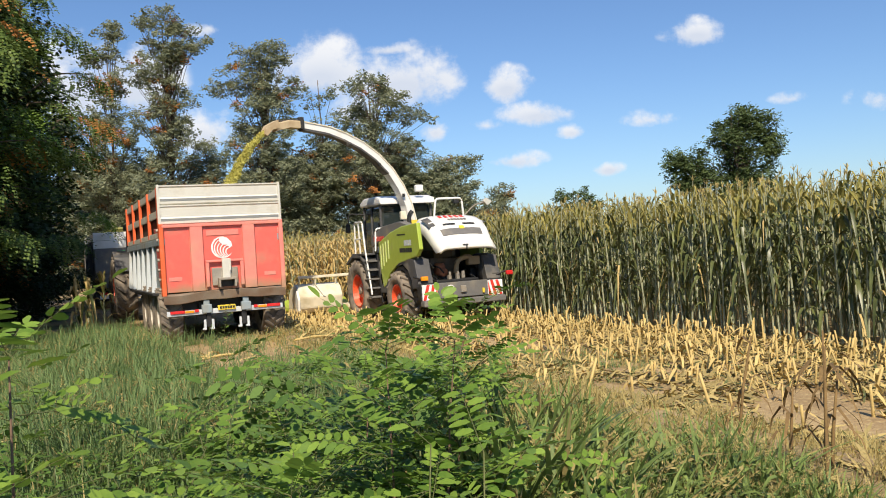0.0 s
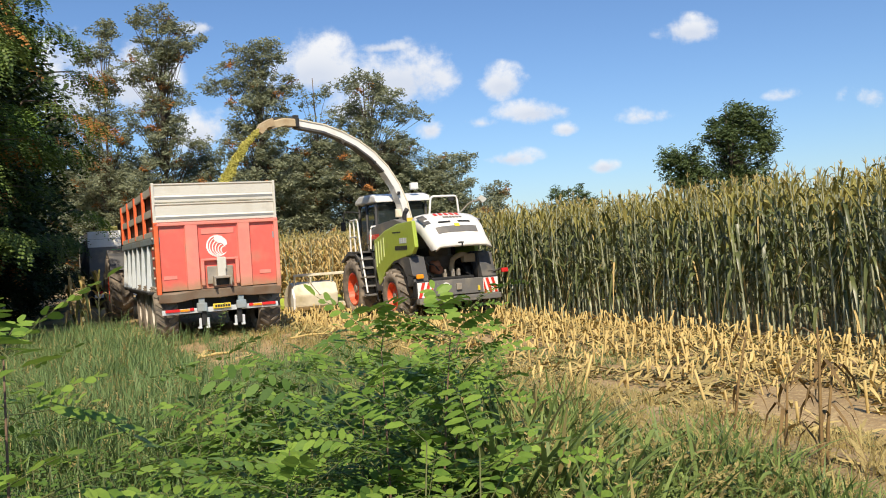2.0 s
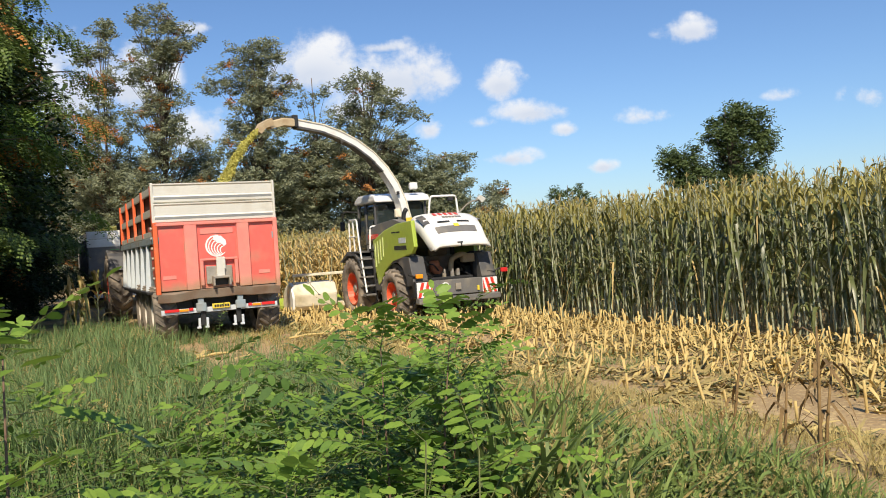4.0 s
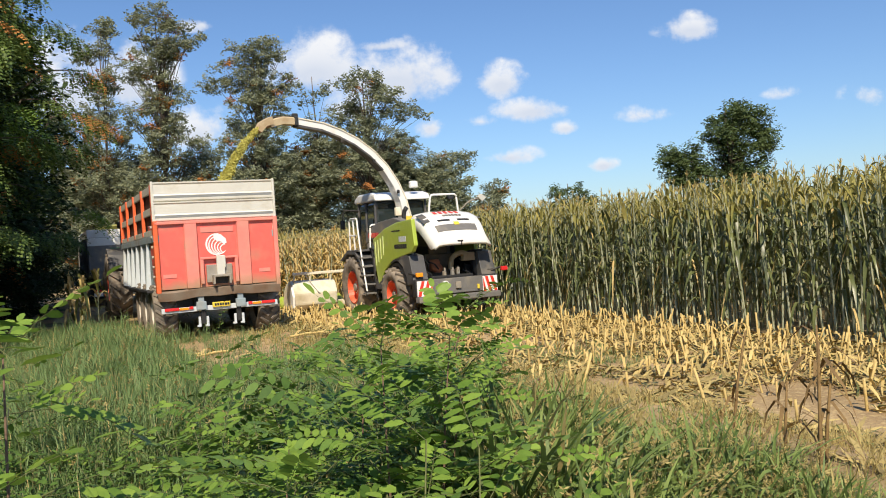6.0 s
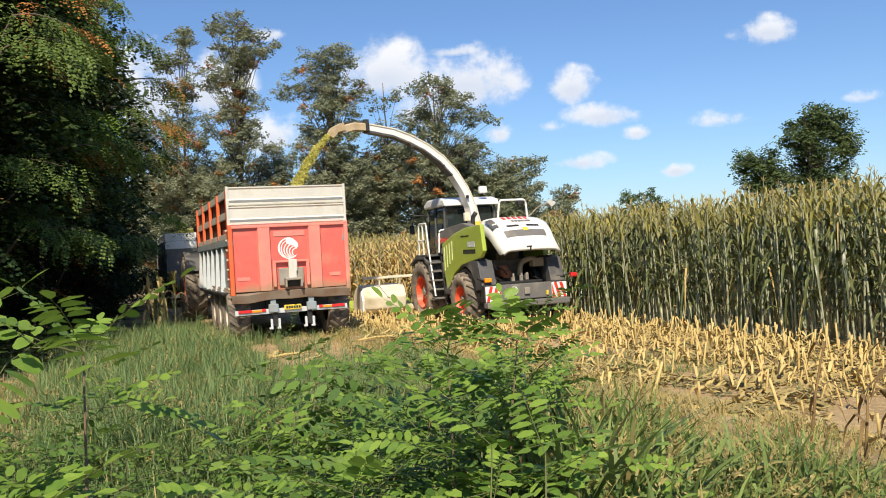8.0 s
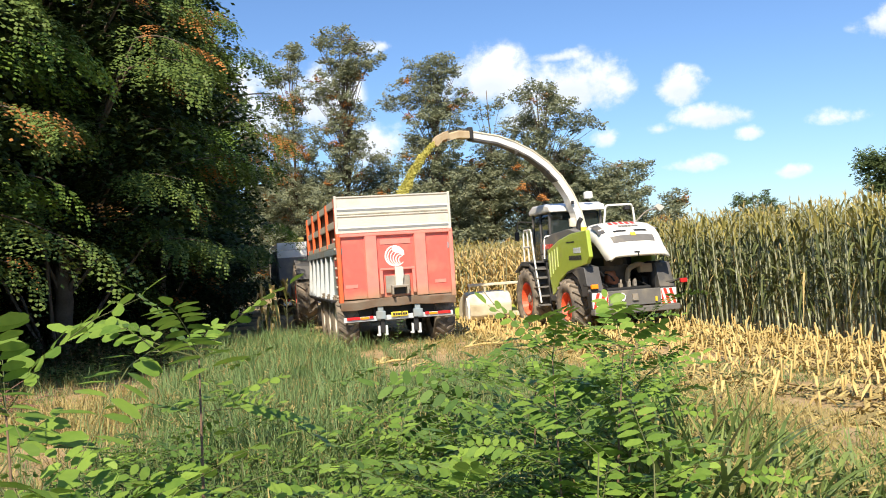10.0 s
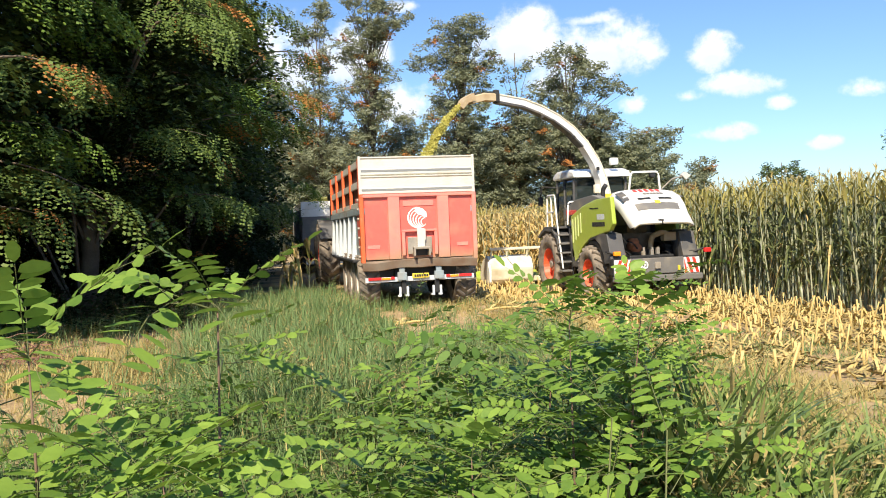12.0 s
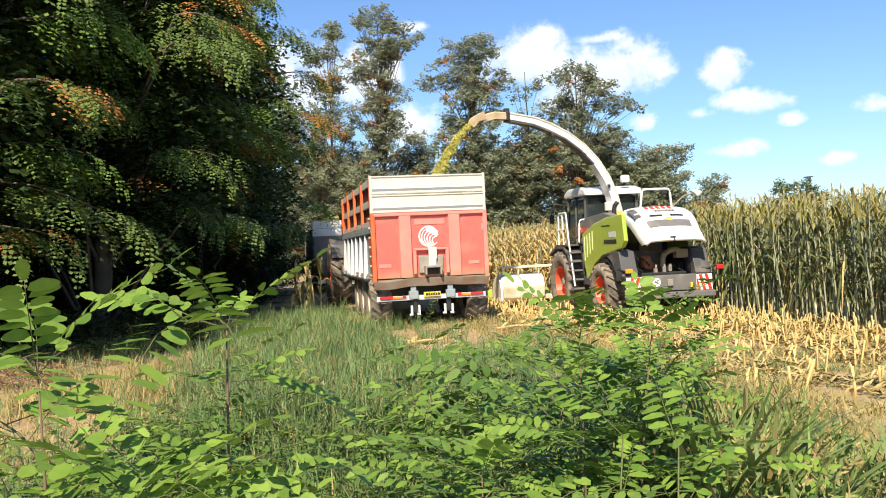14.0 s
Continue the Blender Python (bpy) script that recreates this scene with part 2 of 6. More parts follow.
def stamp(name, batches, materials, smooth=False):
    """One mesh with every shape set at each of its poses."""
    V, LI, LT, MI, base = [], [], [], [], 0
    for shape, poses in batches:
        if not len(poses):
            continue
        v = np.array([tuple(p) for p in shape.v])
        mats = np.array([np.array(p) for p in poses])
        out = np.einsum("nij,vj->nvi", mats[:, :3, :3], v) + mats[:, None, :3, 3]
        flat = np.array([i for f in shape.f for i in f])
        sizes = np.array([len(f) for f in shape.f])
        n = len(poses)
        V.append(out.reshape(-1, 3))
        LI.append((flat[None, :] + (np.arange(n) * len(v))[:, None] + base).ravel())
        LT.append(np.tile(sizes, n))
        MI.append(np.tile(np.array(shape.m), n))
        base += n * len(v)
    V, LI, LT, MI = np.concatenate(V), np.concatenate(LI), np.concatenate(LT), np.concatenate(MI)
    me = bpy.data.meshes.new(name)
    me.vertices.add(len(V))
    me.vertices.foreach_set("co", V.astype(np.float32).ravel())
    me.loops.add(len(LI))
    me.loops.foreach_set("vertex_index", LI.astype(np.int32))
    me.polygons.add(len(LT))
    me.polygons.foreach_set("loop_start", np.concatenate(([0], np.cumsum(LT)[:-1])).astype(np.int32))
    me.polygons.foreach_set("material_index", MI.astype(np.int32))
    me.update(calc_edges=True)
    if smooth:
        me.shade_smooth()
    for m in materials:
        me.materials.append(m)
    return me


def turn(u, a, z, scale=1.0, rng=random, tilt=8, rz=None, tall=None):
    """A pose on the ground with a chance turn and lean."""
    m = pose(u, a, z, rng.uniform(-tilt, tilt), rng.uniform(-tilt, tilt), rng.uniform(0, 360) if rz is None else rz)
    return m @ Matrix.Diagonal((scale, scale, tall or scale, 1))


def smoothstep(x, lo, hi):
    k = min(1.0, max(0.0, (x - lo) / (hi - lo)))
    return k * k * (3 - 2 * k)


BANK = 0.42   # the grassy lane lies this much above the field


def gz(u, a):
    """Height of the ground across and along the lane."""
    z = BANK * (1 - smoothstep(u, 4.4, 7.2))
    far = smoothstep(abs(a) + abs(u), 60, 200)
    z += (noise.noise(Vector((u * 0.35, a * 0.35, 0))) * 0.05 + noise.noise(Vector((u * 1.7, a * 1.7, 3))) * 0.02) * (1 - far)
    for track in (2.05, 4.35):     # wheel ruts
        z -= 0.05 * math.exp(-((u - track) / 0.28) ** 2) * smoothstep(a, 6, 12) * (1 - smoothstep(a, 50, 70))
    return z


# ---- ground ----
def ground_material():
    m = bpy.data.materials.new("field_soil")
    m.use_nodes = True
    N, L = m.node_tree.nodes, m.node_tree.links
    p = N["Principled BSDF"]
    tc, sep = N.new("ShaderNodeTexCoord"), N.new("ShaderNodeSeparateXYZ")
    L.new(tc.outputs["Object"], sep.inputs[0])

    def tex(s, d=6, stretch=None):
        n = N.new("ShaderNodeTexNoise")
        n.inputs["Scale"].default_value, n.inputs["Detail"].default_value = s, d
        if stretch:
            mp = N.new("ShaderNodeMapping")
            mp.inputs["Scale"].default_value = stretch
            L.new(tc.outputs["Object"], mp.inputs[0])
            L.new(mp.outputs[0], n.inputs["Vector"])
        else:
            L.new(tc.outputs["Object"], n.inputs["Vector"])
        return n.outputs[0]

    def blend(f, a, b):
        x = N.new("ShaderNodeMix")
        x.data_type = "RGBA"
        L.new(f, x.inputs[0])
        for i, v in ((6, a), (7, b)):
            if isinstance(v, tuple):
                x.inputs[i].default_value = (*v, 1)
            else:
                L.new(v, x.inputs[i])
        return x.outputs[2]

    def ramp(v, lo, hi):
        r = N.new("ShaderNodeMapRange")
        r.inputs[1].default_value, r.inputs[2].default_value = lo, hi
        L.new(v, r.inputs[0])
        return r.outputs[0]

    soil = blend(ramp(tex(0.8), 0.3, 0.7), (0.27, 0.185, 0.09), (0.43, 0.31, 0.155))
    soil = blend(ramp(tex(14, 3), 0.5, 0.75), soil, (0.54, 0.41, 0.20))
    soil = blend(ramp(tex(40, 2), 0.58, 0.8), soil, (0.15, 0.10, 0.055))
    turf = blend(ramp(tex(2.5), 0.35, 0.65), (0.05, 0.06, 0.022), (0.16, 0.135, 0.06))
    wob = N.new("ShaderNodeMath")
    wob.operation = "MULTIPLY_ADD"
    L.new(tex(0.5), wob.inputs[0])
    wob.inputs[1].default_value = 3.0
    L.new(sep.outputs[0], wob.inputs[2])
    turf = blend(ramp(tex(0.55, 4), 0.42, 0.55), turf, soil)
    def times(a, b):
        k = N.new("ShaderNodeMath")
        k.operation = "MULTIPLY"
        L.new(a, k.inputs[0]), L.new(b, k.inputs[1])
        return k.outputs[0]
    turf = blend(times(ramp(sep.outputs[1], 9.5, 13.0), ramp(wob.outputs[0], 2.6, 3.8)), turf, soil)
    turf = blend(times(ramp(sep.outputs[1], 6.0, 9.0), ramp(wob.outputs[0], 1.0, -0.2)), turf, soil)
    col = blend(ramp(wob.outputs[0], 5.2, 6.4), turf, soil)
    L.new(col, p.inputs["Base Color"])
    p.inputs["Roughness"].default_value = 0.95
    b = N.new("ShaderNodeBump")
    b.inputs["Strength"].default_value, b.inputs["Distance"].default_value = 0.7, 0.03
    L.new(tex(18, 8), b.inputs["Height"])
    L.new(b.outputs[0], p.inputs["Normal"])
    return m


def build_ground():
    def axis(lo, hi, step, far):
        xs = list(np.arange(lo, hi, step))
        x, s = hi, step
        while x < far:
            xs.append(x)
            s *= 1.35
            x += s
        x, s = lo - step, step
        while x > -far:
            xs.insert(0, x)
            s *= 1.35
            x -= s
        return xs
    us, aa = axis(-12, 18, 0.3, 2500), axis(-4, 40, 0.4, 2500)
    V = [(u, a, gz(u, a)) for a in aa for u in us]
    n = len(us)
    F = [(j * n + i, j * n + i + 1, (j + 1) * n + i + 1, (j + 1) * n + i) for j in range(len(aa) - 1) for i in range(n - 1)]
    me = bpy.data.meshes.new("ground")
    me.from_pydata(V, [], F)
    me.shade_smooth()
    me.materials.append(ground_material())
    ob = new("ground", me)
    ob.matrix_world = FIELD
    tagged(ob, "dry tan field soil beside a green weedy lane", "ground", kind="structure")


build_ground()


# ---- maize ----
def corn_plant(rng, fine=True, height=2.95, dryness=0.05):
    s = Shape()
    h = height * rng.uniform(0.91, 1.02)
    bend = Vector((rng.uniform(-0.05, 0.05), rng.uniform(-0.05, 0.05), 0))
    def at(z):
        return bend * (z / h) ** 2 * 2 + Vector((0, 0, z))
    s.tube([at(z) for z in (0, h * 0.35, h * 0.7, h)], (0.021, 0.019, 0.014, 0.006), 5, 0, cap=False)
    az = rng.uniform(0, 6.28)
    n = 13 if fine else 11
    for i in range(n):
        z0 = h * ((0.20 if fine else 0.12) + (0.72 if fine else 0.80) * (i / (n - 1)) ** 0.85)
        az += math.pi + rng.uniform(-0.5, 0.5)
        out = Vector((math.cos(az), math.sin(az), 0))
        side = Vector((-out.y, out.x, 0)) + Vector((0, 0, rng.uniform(-0.5, 0.5)))
        length = rng.uniform(0.62, 0.92) * (1 if 1 < i < n - 3 else 0.66)
        high = i / (n - 1)                    # upper leaves stand up, lower ones arch over
        rise, droop = rng.uniform(0.9, 1.3) + 0.15 * high, rng.uniform(0.9, 1.8) - 0.5 * high
        if rng.random() < 0.4:
            droop += rng.uniform(0.3, 0.9)
        dry = i < 3 and rng.random() < 0.08 or rng.random() < dryness
        if dry and dryness < 0.5:
            rise, droop = 0.4, 1.9
        seg = 5 if fine else 4
        spine = [at(z0) + out * length * (0.68 - 0.24 * high) * t + Vector((0, 0, length * (rise * t - droop * t * t))) for t in (k / seg for k in range(seg + 1))]
        w = rng.uniform(0.034, 0.052) * (1.3 if dryness > 0.5 else 1) * (0.6 if dry and dryness < 0.5 else 0.85 if i > n - 4 else 1)
        s.strip(spine, side.normalized(), [w * (0.5 + 1.6 * t * (1 - t)) * (1.02 - t) ** 0.35 for t in (k / seg for k in range(seg + 1))], 2 if dry else 4 if i > n - 5 else 1, 0.35 if fine else 0)
    for k in range(6):
        a = rng.uniform(0, 6.28)
        out = Vector((math.cos(a), math.sin(a), 0)) * (0.0 if k == 0 else 1.0)
        L = rng.uniform(0.08, 0.17)
        sp = [at(h) + out * 0.06 * t + Vector((0, 0, L * (t - 0.35 * t * t * (k > 0)))) for t in (0, 0.5, 1)]
        s.strip(sp, Vector((-math.sin(a), math.cos(a), 0)), (0.005, 0.008, 0.003), 3)
    if fine and rng.random() < 0.8:
        a, z0 = rng.uniform(0, 6.28), h * rng.uniform(0.38, 0.46)
        out = Vector((math.cos(a), math.sin(a), 0))
        s.tube([at(z0) + out * 0.02, at(z0) + out * 0.05 + Vector((0, 0, 0.1)), at(z0) + out * 0.08 + Vector((0, 0, 0.24))], (0.016, 0.026, 0.008), 6, 2 if rng.random() < 0.15 else 1)
    return s


CORN_MATS = (M_corn_stalk, M_corn_leaf, M_corn_dry, M_tassel, M_corn_top)
CORN_EDGE, CORN_FRONT, CORN_LEFT = 11.75, 29.3, 5.7


def build_corn():
    rng = random.Random(5)
    fine, coarse = [corn_plant(rng) for _ in range(9)], [corn_plant(rng, False) for _ in range(7)]
    near_meshes = [mesh_of("corn_plant", s, CORN_MATS) for s in fine]
    ripe = [corn_plant(rng, True, 2.7, 0.93) for _ in range(6)]
    near, mid, dry = [[] for _ in fine], [[] for _ in coarse], [[] for _ in ripe]
    count = 0
    for r in range(48):
        u = CORN_EDGE + 0.75 * r
        a = 6.0
        while a < 62:
            a += rng.uniform(0.12, 0.24) * (1 if r < 3 else 1.5 if r < 10 else 3.0)
            m = turn(u + rng.uniform(-0.06, 0.06), a, gz(u, a) - 0.02, rng.uniform(0.96, 1.05), rng, 4)
            if r == 0 and a < 30 and count < 190:
                k = count % len(near_meshes)
                ob = new("corn_plant", near_meshes[k])
                ob.matrix_world = FIELD @ m
                tagged(ob, "tall green maize plant with yellowing lower leaves and tan tassel", "maize plant", "edge row of standing maize")
                count += 1
            elif a > 24 and rng.random() < (0.6 if r < 4 else 0.3 if r < 12 else 0.0):
                dry[rng.randrange(len(ripe))].append(m)
            elif r < 4:
                near[rng.randrange(len(fine))].append(m)
            else:
                mid[rng.randrange(len(coarse))].append(m)
    for r in range(int((CORN_EDGE - CORN_LEFT) / 0.75)):
        u = CORN_EDGE - 0.75 * (r + 1)
        a = CORN_FRONT + rng.uniform(-0.2, 0.2)
        while a < 62:
            a += rng.uniform(0.10, 0.19) * (1 if a < 34 else 1.9)
            m = turn(u + rng.uniform(-0.06, 0.06), a, gz(u, a) - 0.02, rng.uniform(0.9, 1.04), rng, 5)
            (dry[rng.randrange(len(ripe))] if a < 36 else mid[rng.randrange(len(coarse))]).append(m)
    ob = new("standing_maize", stamp("standing_maize", list(zip(fine, near)) + list(zip(coarse, mid)) + list(zip(ripe, dry)), CORN_MATS))
    ob.matrix_world = FIELD
    tagged(ob, "dense stand of tall ripening green and yellow maize", "maize field", kind="stuff")


build_corn()


def build_stubble():
    rng = random.Random(8)
    stumps = []
    for _ in range(8):
        s = Shape()
        h = rng.uniform(0.20, 0.38)
        lean = Vector((rng.uniform(-0.06, 0.06), rng.uniform(-0.06, 0.06), 0))
        s.tube([(0, 0, -0.02), lean * 0.5 + Vector((0, 0, h * 0.5)), lean + Vector((0, 0, h))], (0.017, 0.015, 0.014), 6, 0)
        for _ in range(rng.randrange(1, 4)):
            a = rng.uniform(0, 6.28)
            out = Vector((math.cos(a), math.sin(a), 0))
            L = rng.uniform(0.12, 0.3)
            z0 = rng.uniform(0.05, h)
            s.strip([Vector((0, 0, z0)) + out * L * t + Vector((0, 0, L * (0.6 * t - 1.3 * t * t))) for t in (0, 0.4, 0.8, 1)], Vector((-out.y, out.x, 0)), (0.012, 0.022, 0.016, 0.004), 0)
        stumps.append(s)
    lots = [[] for _ in stumps]
    single, count = [mesh_of("stubble_stalk", s, (M_straw,)) for s in stumps], 0
    for r in range(9):
        u = 5.5 + 0.75 * r
        a = -1.0
        while a < CORN_FRONT - 1.5 + (30 if r < 1 else 0):
            a += rng.uniform(0.1, 0.22)
            keep = 0.97 if u > 8.4 else 0.55 if u > 7.2 else 0.15
            if u < 8.8 and a > 18:
                keep = 0.9 if u > 6 else 0.5
            if rng.random() < keep:
                m, k = turn(u + rng.uniform(-0.1, 0.1), a, gz(u, a), rng.uniform(0.75, 1.2), rng, 14), rng.randrange(8)
                if u > 7.0 and 5.5 < a < 12.5 and count < 290:
                    ob = new("stubble_stalk", single[k])
                    ob.matrix_world = FIELD @ m
                    tagged(ob, "short cut straw-yellow maize stump with torn leaf sheath", "stubble", "nearest rows of stubble")
                    count += 1
                else:
                    lots[k].append(m)
    ob = new("stubble", stamp("stubble", list(zip(stumps, lots)), (M_straw,)))
    ob.matrix_world = FIELD
    tagged(ob, "rows of cut straw-yellow maize stubble", "stubble", kind="stuff")
    bits = []
    for k in range(8):
        s = Shape()
        L, w = rng.uniform(0.15, 0.6), rng.uniform(0.012, 0.035)
        curl = rng.uniform(-0.3, 0.3)
        s.strip([Vector((L * (t - 0.5), curl * L * (t - 0.5) ** 2 * 2, 0.015 + rng.uniform(0, 0.05))) for t in (0, 0.25, 0.5, 0.75, 1)], Vector((0, 1, 0.3)).normalized(), [w * x for x in (0.3, 0.8, 1, 0.8, 0.2)], 1 if k == 3 else 0)
        bits.append(s)
    lots = [[] for _ in bits]
    for _ in range(22000):
        u, a = rng.uniform(4.8, 11.8), rng.uniform(0, 29) ** 1.0
        if noise.noise(Vector((u * 0.9, a * 0.5, 7))) < -0.05 and u < 9:
            continue
        lots[rng.randrange(8)].append(turn(u, a, gz(u, a), rng.uniform(0.4, 1.1), rng, 24))
    ob = new("crop_residue", stamp("crop_residue", list(zip(bits, lots)), (M_trash, M_corn_leaf)))
    ob.matrix_world = FIELD
    tagged(ob, "scattered dry maize leaves and stalk pieces on soil", "crop residue", kind="stuff")


build_stubble()


# ---- trees ----
def compound_leaf(rng, leaflets=9, length=0.22, width=0.016, sides=4, droop=0.5, mat_index=0, rachis=None):
    """A locust leaf along +x: pairs of oval leaflets on a drooping rachis."""
    s = Shape()
    pairs = leaflets // 2
    def spine(t):
        return Vector((length * t, 0, length * (0.25 * t - droop * t * t)))
    if rachis is not None:
        s.tube([spine(t) for t in (0, 0.4, 0.75, 1)], (0.0016, 0.0014, 0.001, 0.0006), 3, rachis)
    spots = [(0.25 + 0.72 * i / pairs, sg) for i in range(pairs) for sg in (-1, 1)] + [(1.0, 0)]
    for t, sg in spots:
        p = spine(t)
        L = length * 0.20 * rng.uniform(0.85, 1.15)
        d = Vector((0.35 if sg else 1, sg, rng.uniform(-0.4, 0.1) if sides == 4 else rng.uniform(-0.35, 0.15))).normalized()
        x = d.cross(Vector((0, 0, 1))).normalized()
        k = 0.35 if sides == 4 else 0.3
        x = (x + Vector((0, 0, rng.uniform(-k, k)))).normalized()
        w = width * rng.uniform(0.85, 1.15)
        if sides == 4:
            s.face([p, p + d * L * 0.5 + x * w, p + d * L, p + d * L * 0.5 - x * w], mat_index)
        else:
            cup = Vector((0, 0, 0.004))
            L *= 0.95
            s.face([p + d * L * 0.05, p + d * L * 0.22 + x * w * 0.75 + cup, p + d * L * 0.6 + x * w + cup, p + d * L * 0.92 + x * w * 0.5, p + d * L,
                    p + d * L * 0.92 - x * w * 0.5, p + d * L * 0.6 - x * w + cup, p + d * L * 0.22 - x * w * 0.75 + cup], mat_index)
    return s


def leaf_poses(rng, centre, radius, count, scale, droop=20):
    """Leaves gathered on a clump: they point outward and hang a little."""
    out = []
    for _ in range(count):
        d = Vector((rng.gauss(0, 1), rng.gauss(0, 1), rng.gauss(0, 0.75)))
        d.normalize()
        p = Vector(centre) + Vector((d.x, d.y, d.z * 0.75)) * radius * rng.random() ** 0.45
        az = math.degrees(math.atan2(d.y, d.x)) + rng.uniform(-50, 50)
        out.append(pose(*p, rng.uniform(-35, 35), rng.uniform(-10, 10) + droop, az) @ Matrix.Scale(scale * rng.uniform(0.75, 1.25), 4))
    return out


def tree(name, m, rng, height, lobes, leaf_shapes, clump, per_clump, leaf_scale, leaf_mat, rust=0.12, trunk_r=0.2, lean=(0, 0), label="", group="", density=1.0):
    """lobes: (x, y, z, rx, ry, rz, clumps) ellipsoids that hold the leaf clumps of the crown."""
    root = thing(name, m, label, "tree", group)
    s = Shape()
    top = Vector((lean[0], lean[1], height * 0.93))
    spine = []
    for k in range(8):
        t = k / 7
        spine.append(Vector((top.x * t * t + 0.12 * math.sin(k * 1.7) * t, top.y * t * t + 0.12 * math.cos(k * 2.1) * t, top.z * t - 0.15)))
    s.tube(spine, [trunk_r * (1.25 if k == 0 else 1) * (1 - 0.9 * k / 7) + 0.015 for k in range(8)], 8, 0)
    green, brown = [], []
    for x, y, z, rx, ry, rz, n in lobes:
        for i in range(int(n * density)):
            d = Vector((rng.gauss(0, 1), rng.gauss(0, 1), rng.gauss(0, 1))).normalized() * rng.random() ** 0.28
            c = Vector((x + d.x * rx, y + d.y * ry, z + d.z * rz))
            k = min(7, max(1, int(7 * (c.z * 0.78) / top.z)))
            if i % 3 == 0:
                p0 = spine[k]
                mid = (p0 + c) * 0.5 + Vector((0, 0, 0.08 * (c - p0).length))
                r0 = trunk_r * 0.22
                s.tube([p0, mid, c], (r0, r0 * 0.6, 0.012), 4, 0, cap=False)
            target = brown if rng.random() < rust else green
            target.append((c, clump * rng.uniform(0.7, 1.3)))
    wood = new("trunk", mesh_of("trunk", s, (M_bark,), True))
    wood.parent = root
    for part_name, clumps, mm in (("crown", green, leaf_mat), ("browned_foliage", brown, M_rust_leaf)):
        if not clumps:
            continue
        lots = [[] for _ in leaf_shapes]
        for c, r in clumps:
            for p in leaf_poses(rng, c, r, per_clump, leaf_scale):
                lots[rng.randrange(len(leaf_shapes))].append(p)
        ob = new(part_name, stamp(part_name, list(zip(leaf_shapes, lots)), (mm,)))
        ob.parent = root
        if part_name == "browned_foliage":
            ob["label"] = "clusters of orange-brown withered leaves"
    return root


def at_field(u, a, rz=0):
    return FIELD @ pose(u, a, gz(u, a), 0, 0, rz)


def spray(rng):
    """A hanging branchlet with compound leaves to both sides."""
    s = Shape()
    n = 7
    for i in range(n):
        t = (i + 0.5) / n
        p = Vector((0.62 * t, 0, 0.06 * t - 0.34 * t * t))
        leaf = compound_leaf(rng, 9, rng.uniform(0.27, 0.36), 0.031, 4, rng.uniform(0.5, 1.0))
        s.add(leaf, pose(*p, rng.uniform(-20, 20), rng.uniform(5, 40), (60 if i % 2 else -60) * (1 - 0.6 * t) + rng.uniform(-15, 15)))
    return s


def bough_poses(rng, root, az, length, rise, fall):
    """Where the branchlets sit on one long bough that reaches out and hangs: a flat, tapering tier."""
    out, line = [], []
    d = Vector((math.cos(radians(az)), math.sin(radians(az)), 0))
    side = Vector((-d.y, d.x, 0))
    for k in range(6):
        t = k / 5
        line.append(root + d * length * t + Vector((0, 0, length * (rise * t - fall * t * t))))
    for k in range(20):
        t = rng.uniform(0.2, 1.0)
        w = 0.75 * length * math.sin(math.pi * min(1, 0.12 + 0.85 * t)) * 0.62
        o = rng.uniform(-1, 1) * w
        p = root + d * length * t + side * o + Vector((0, 0, length * (rise * t - fall * t * t) - 0.35 * abs(o) * fall + rng.gauss(0, 0.07)))
        out.append(pose(*p, rng.uniform(-18, 18), rng.uniform(-15, 12) + 22 * t, az + math.degrees(math.atan2(o, length * 0.8)) * 1.3 + rng.uniform(-25, 25)) @ Matrix.Scale(rng.uniform(0.75, 1.2), 4))
    return out, line


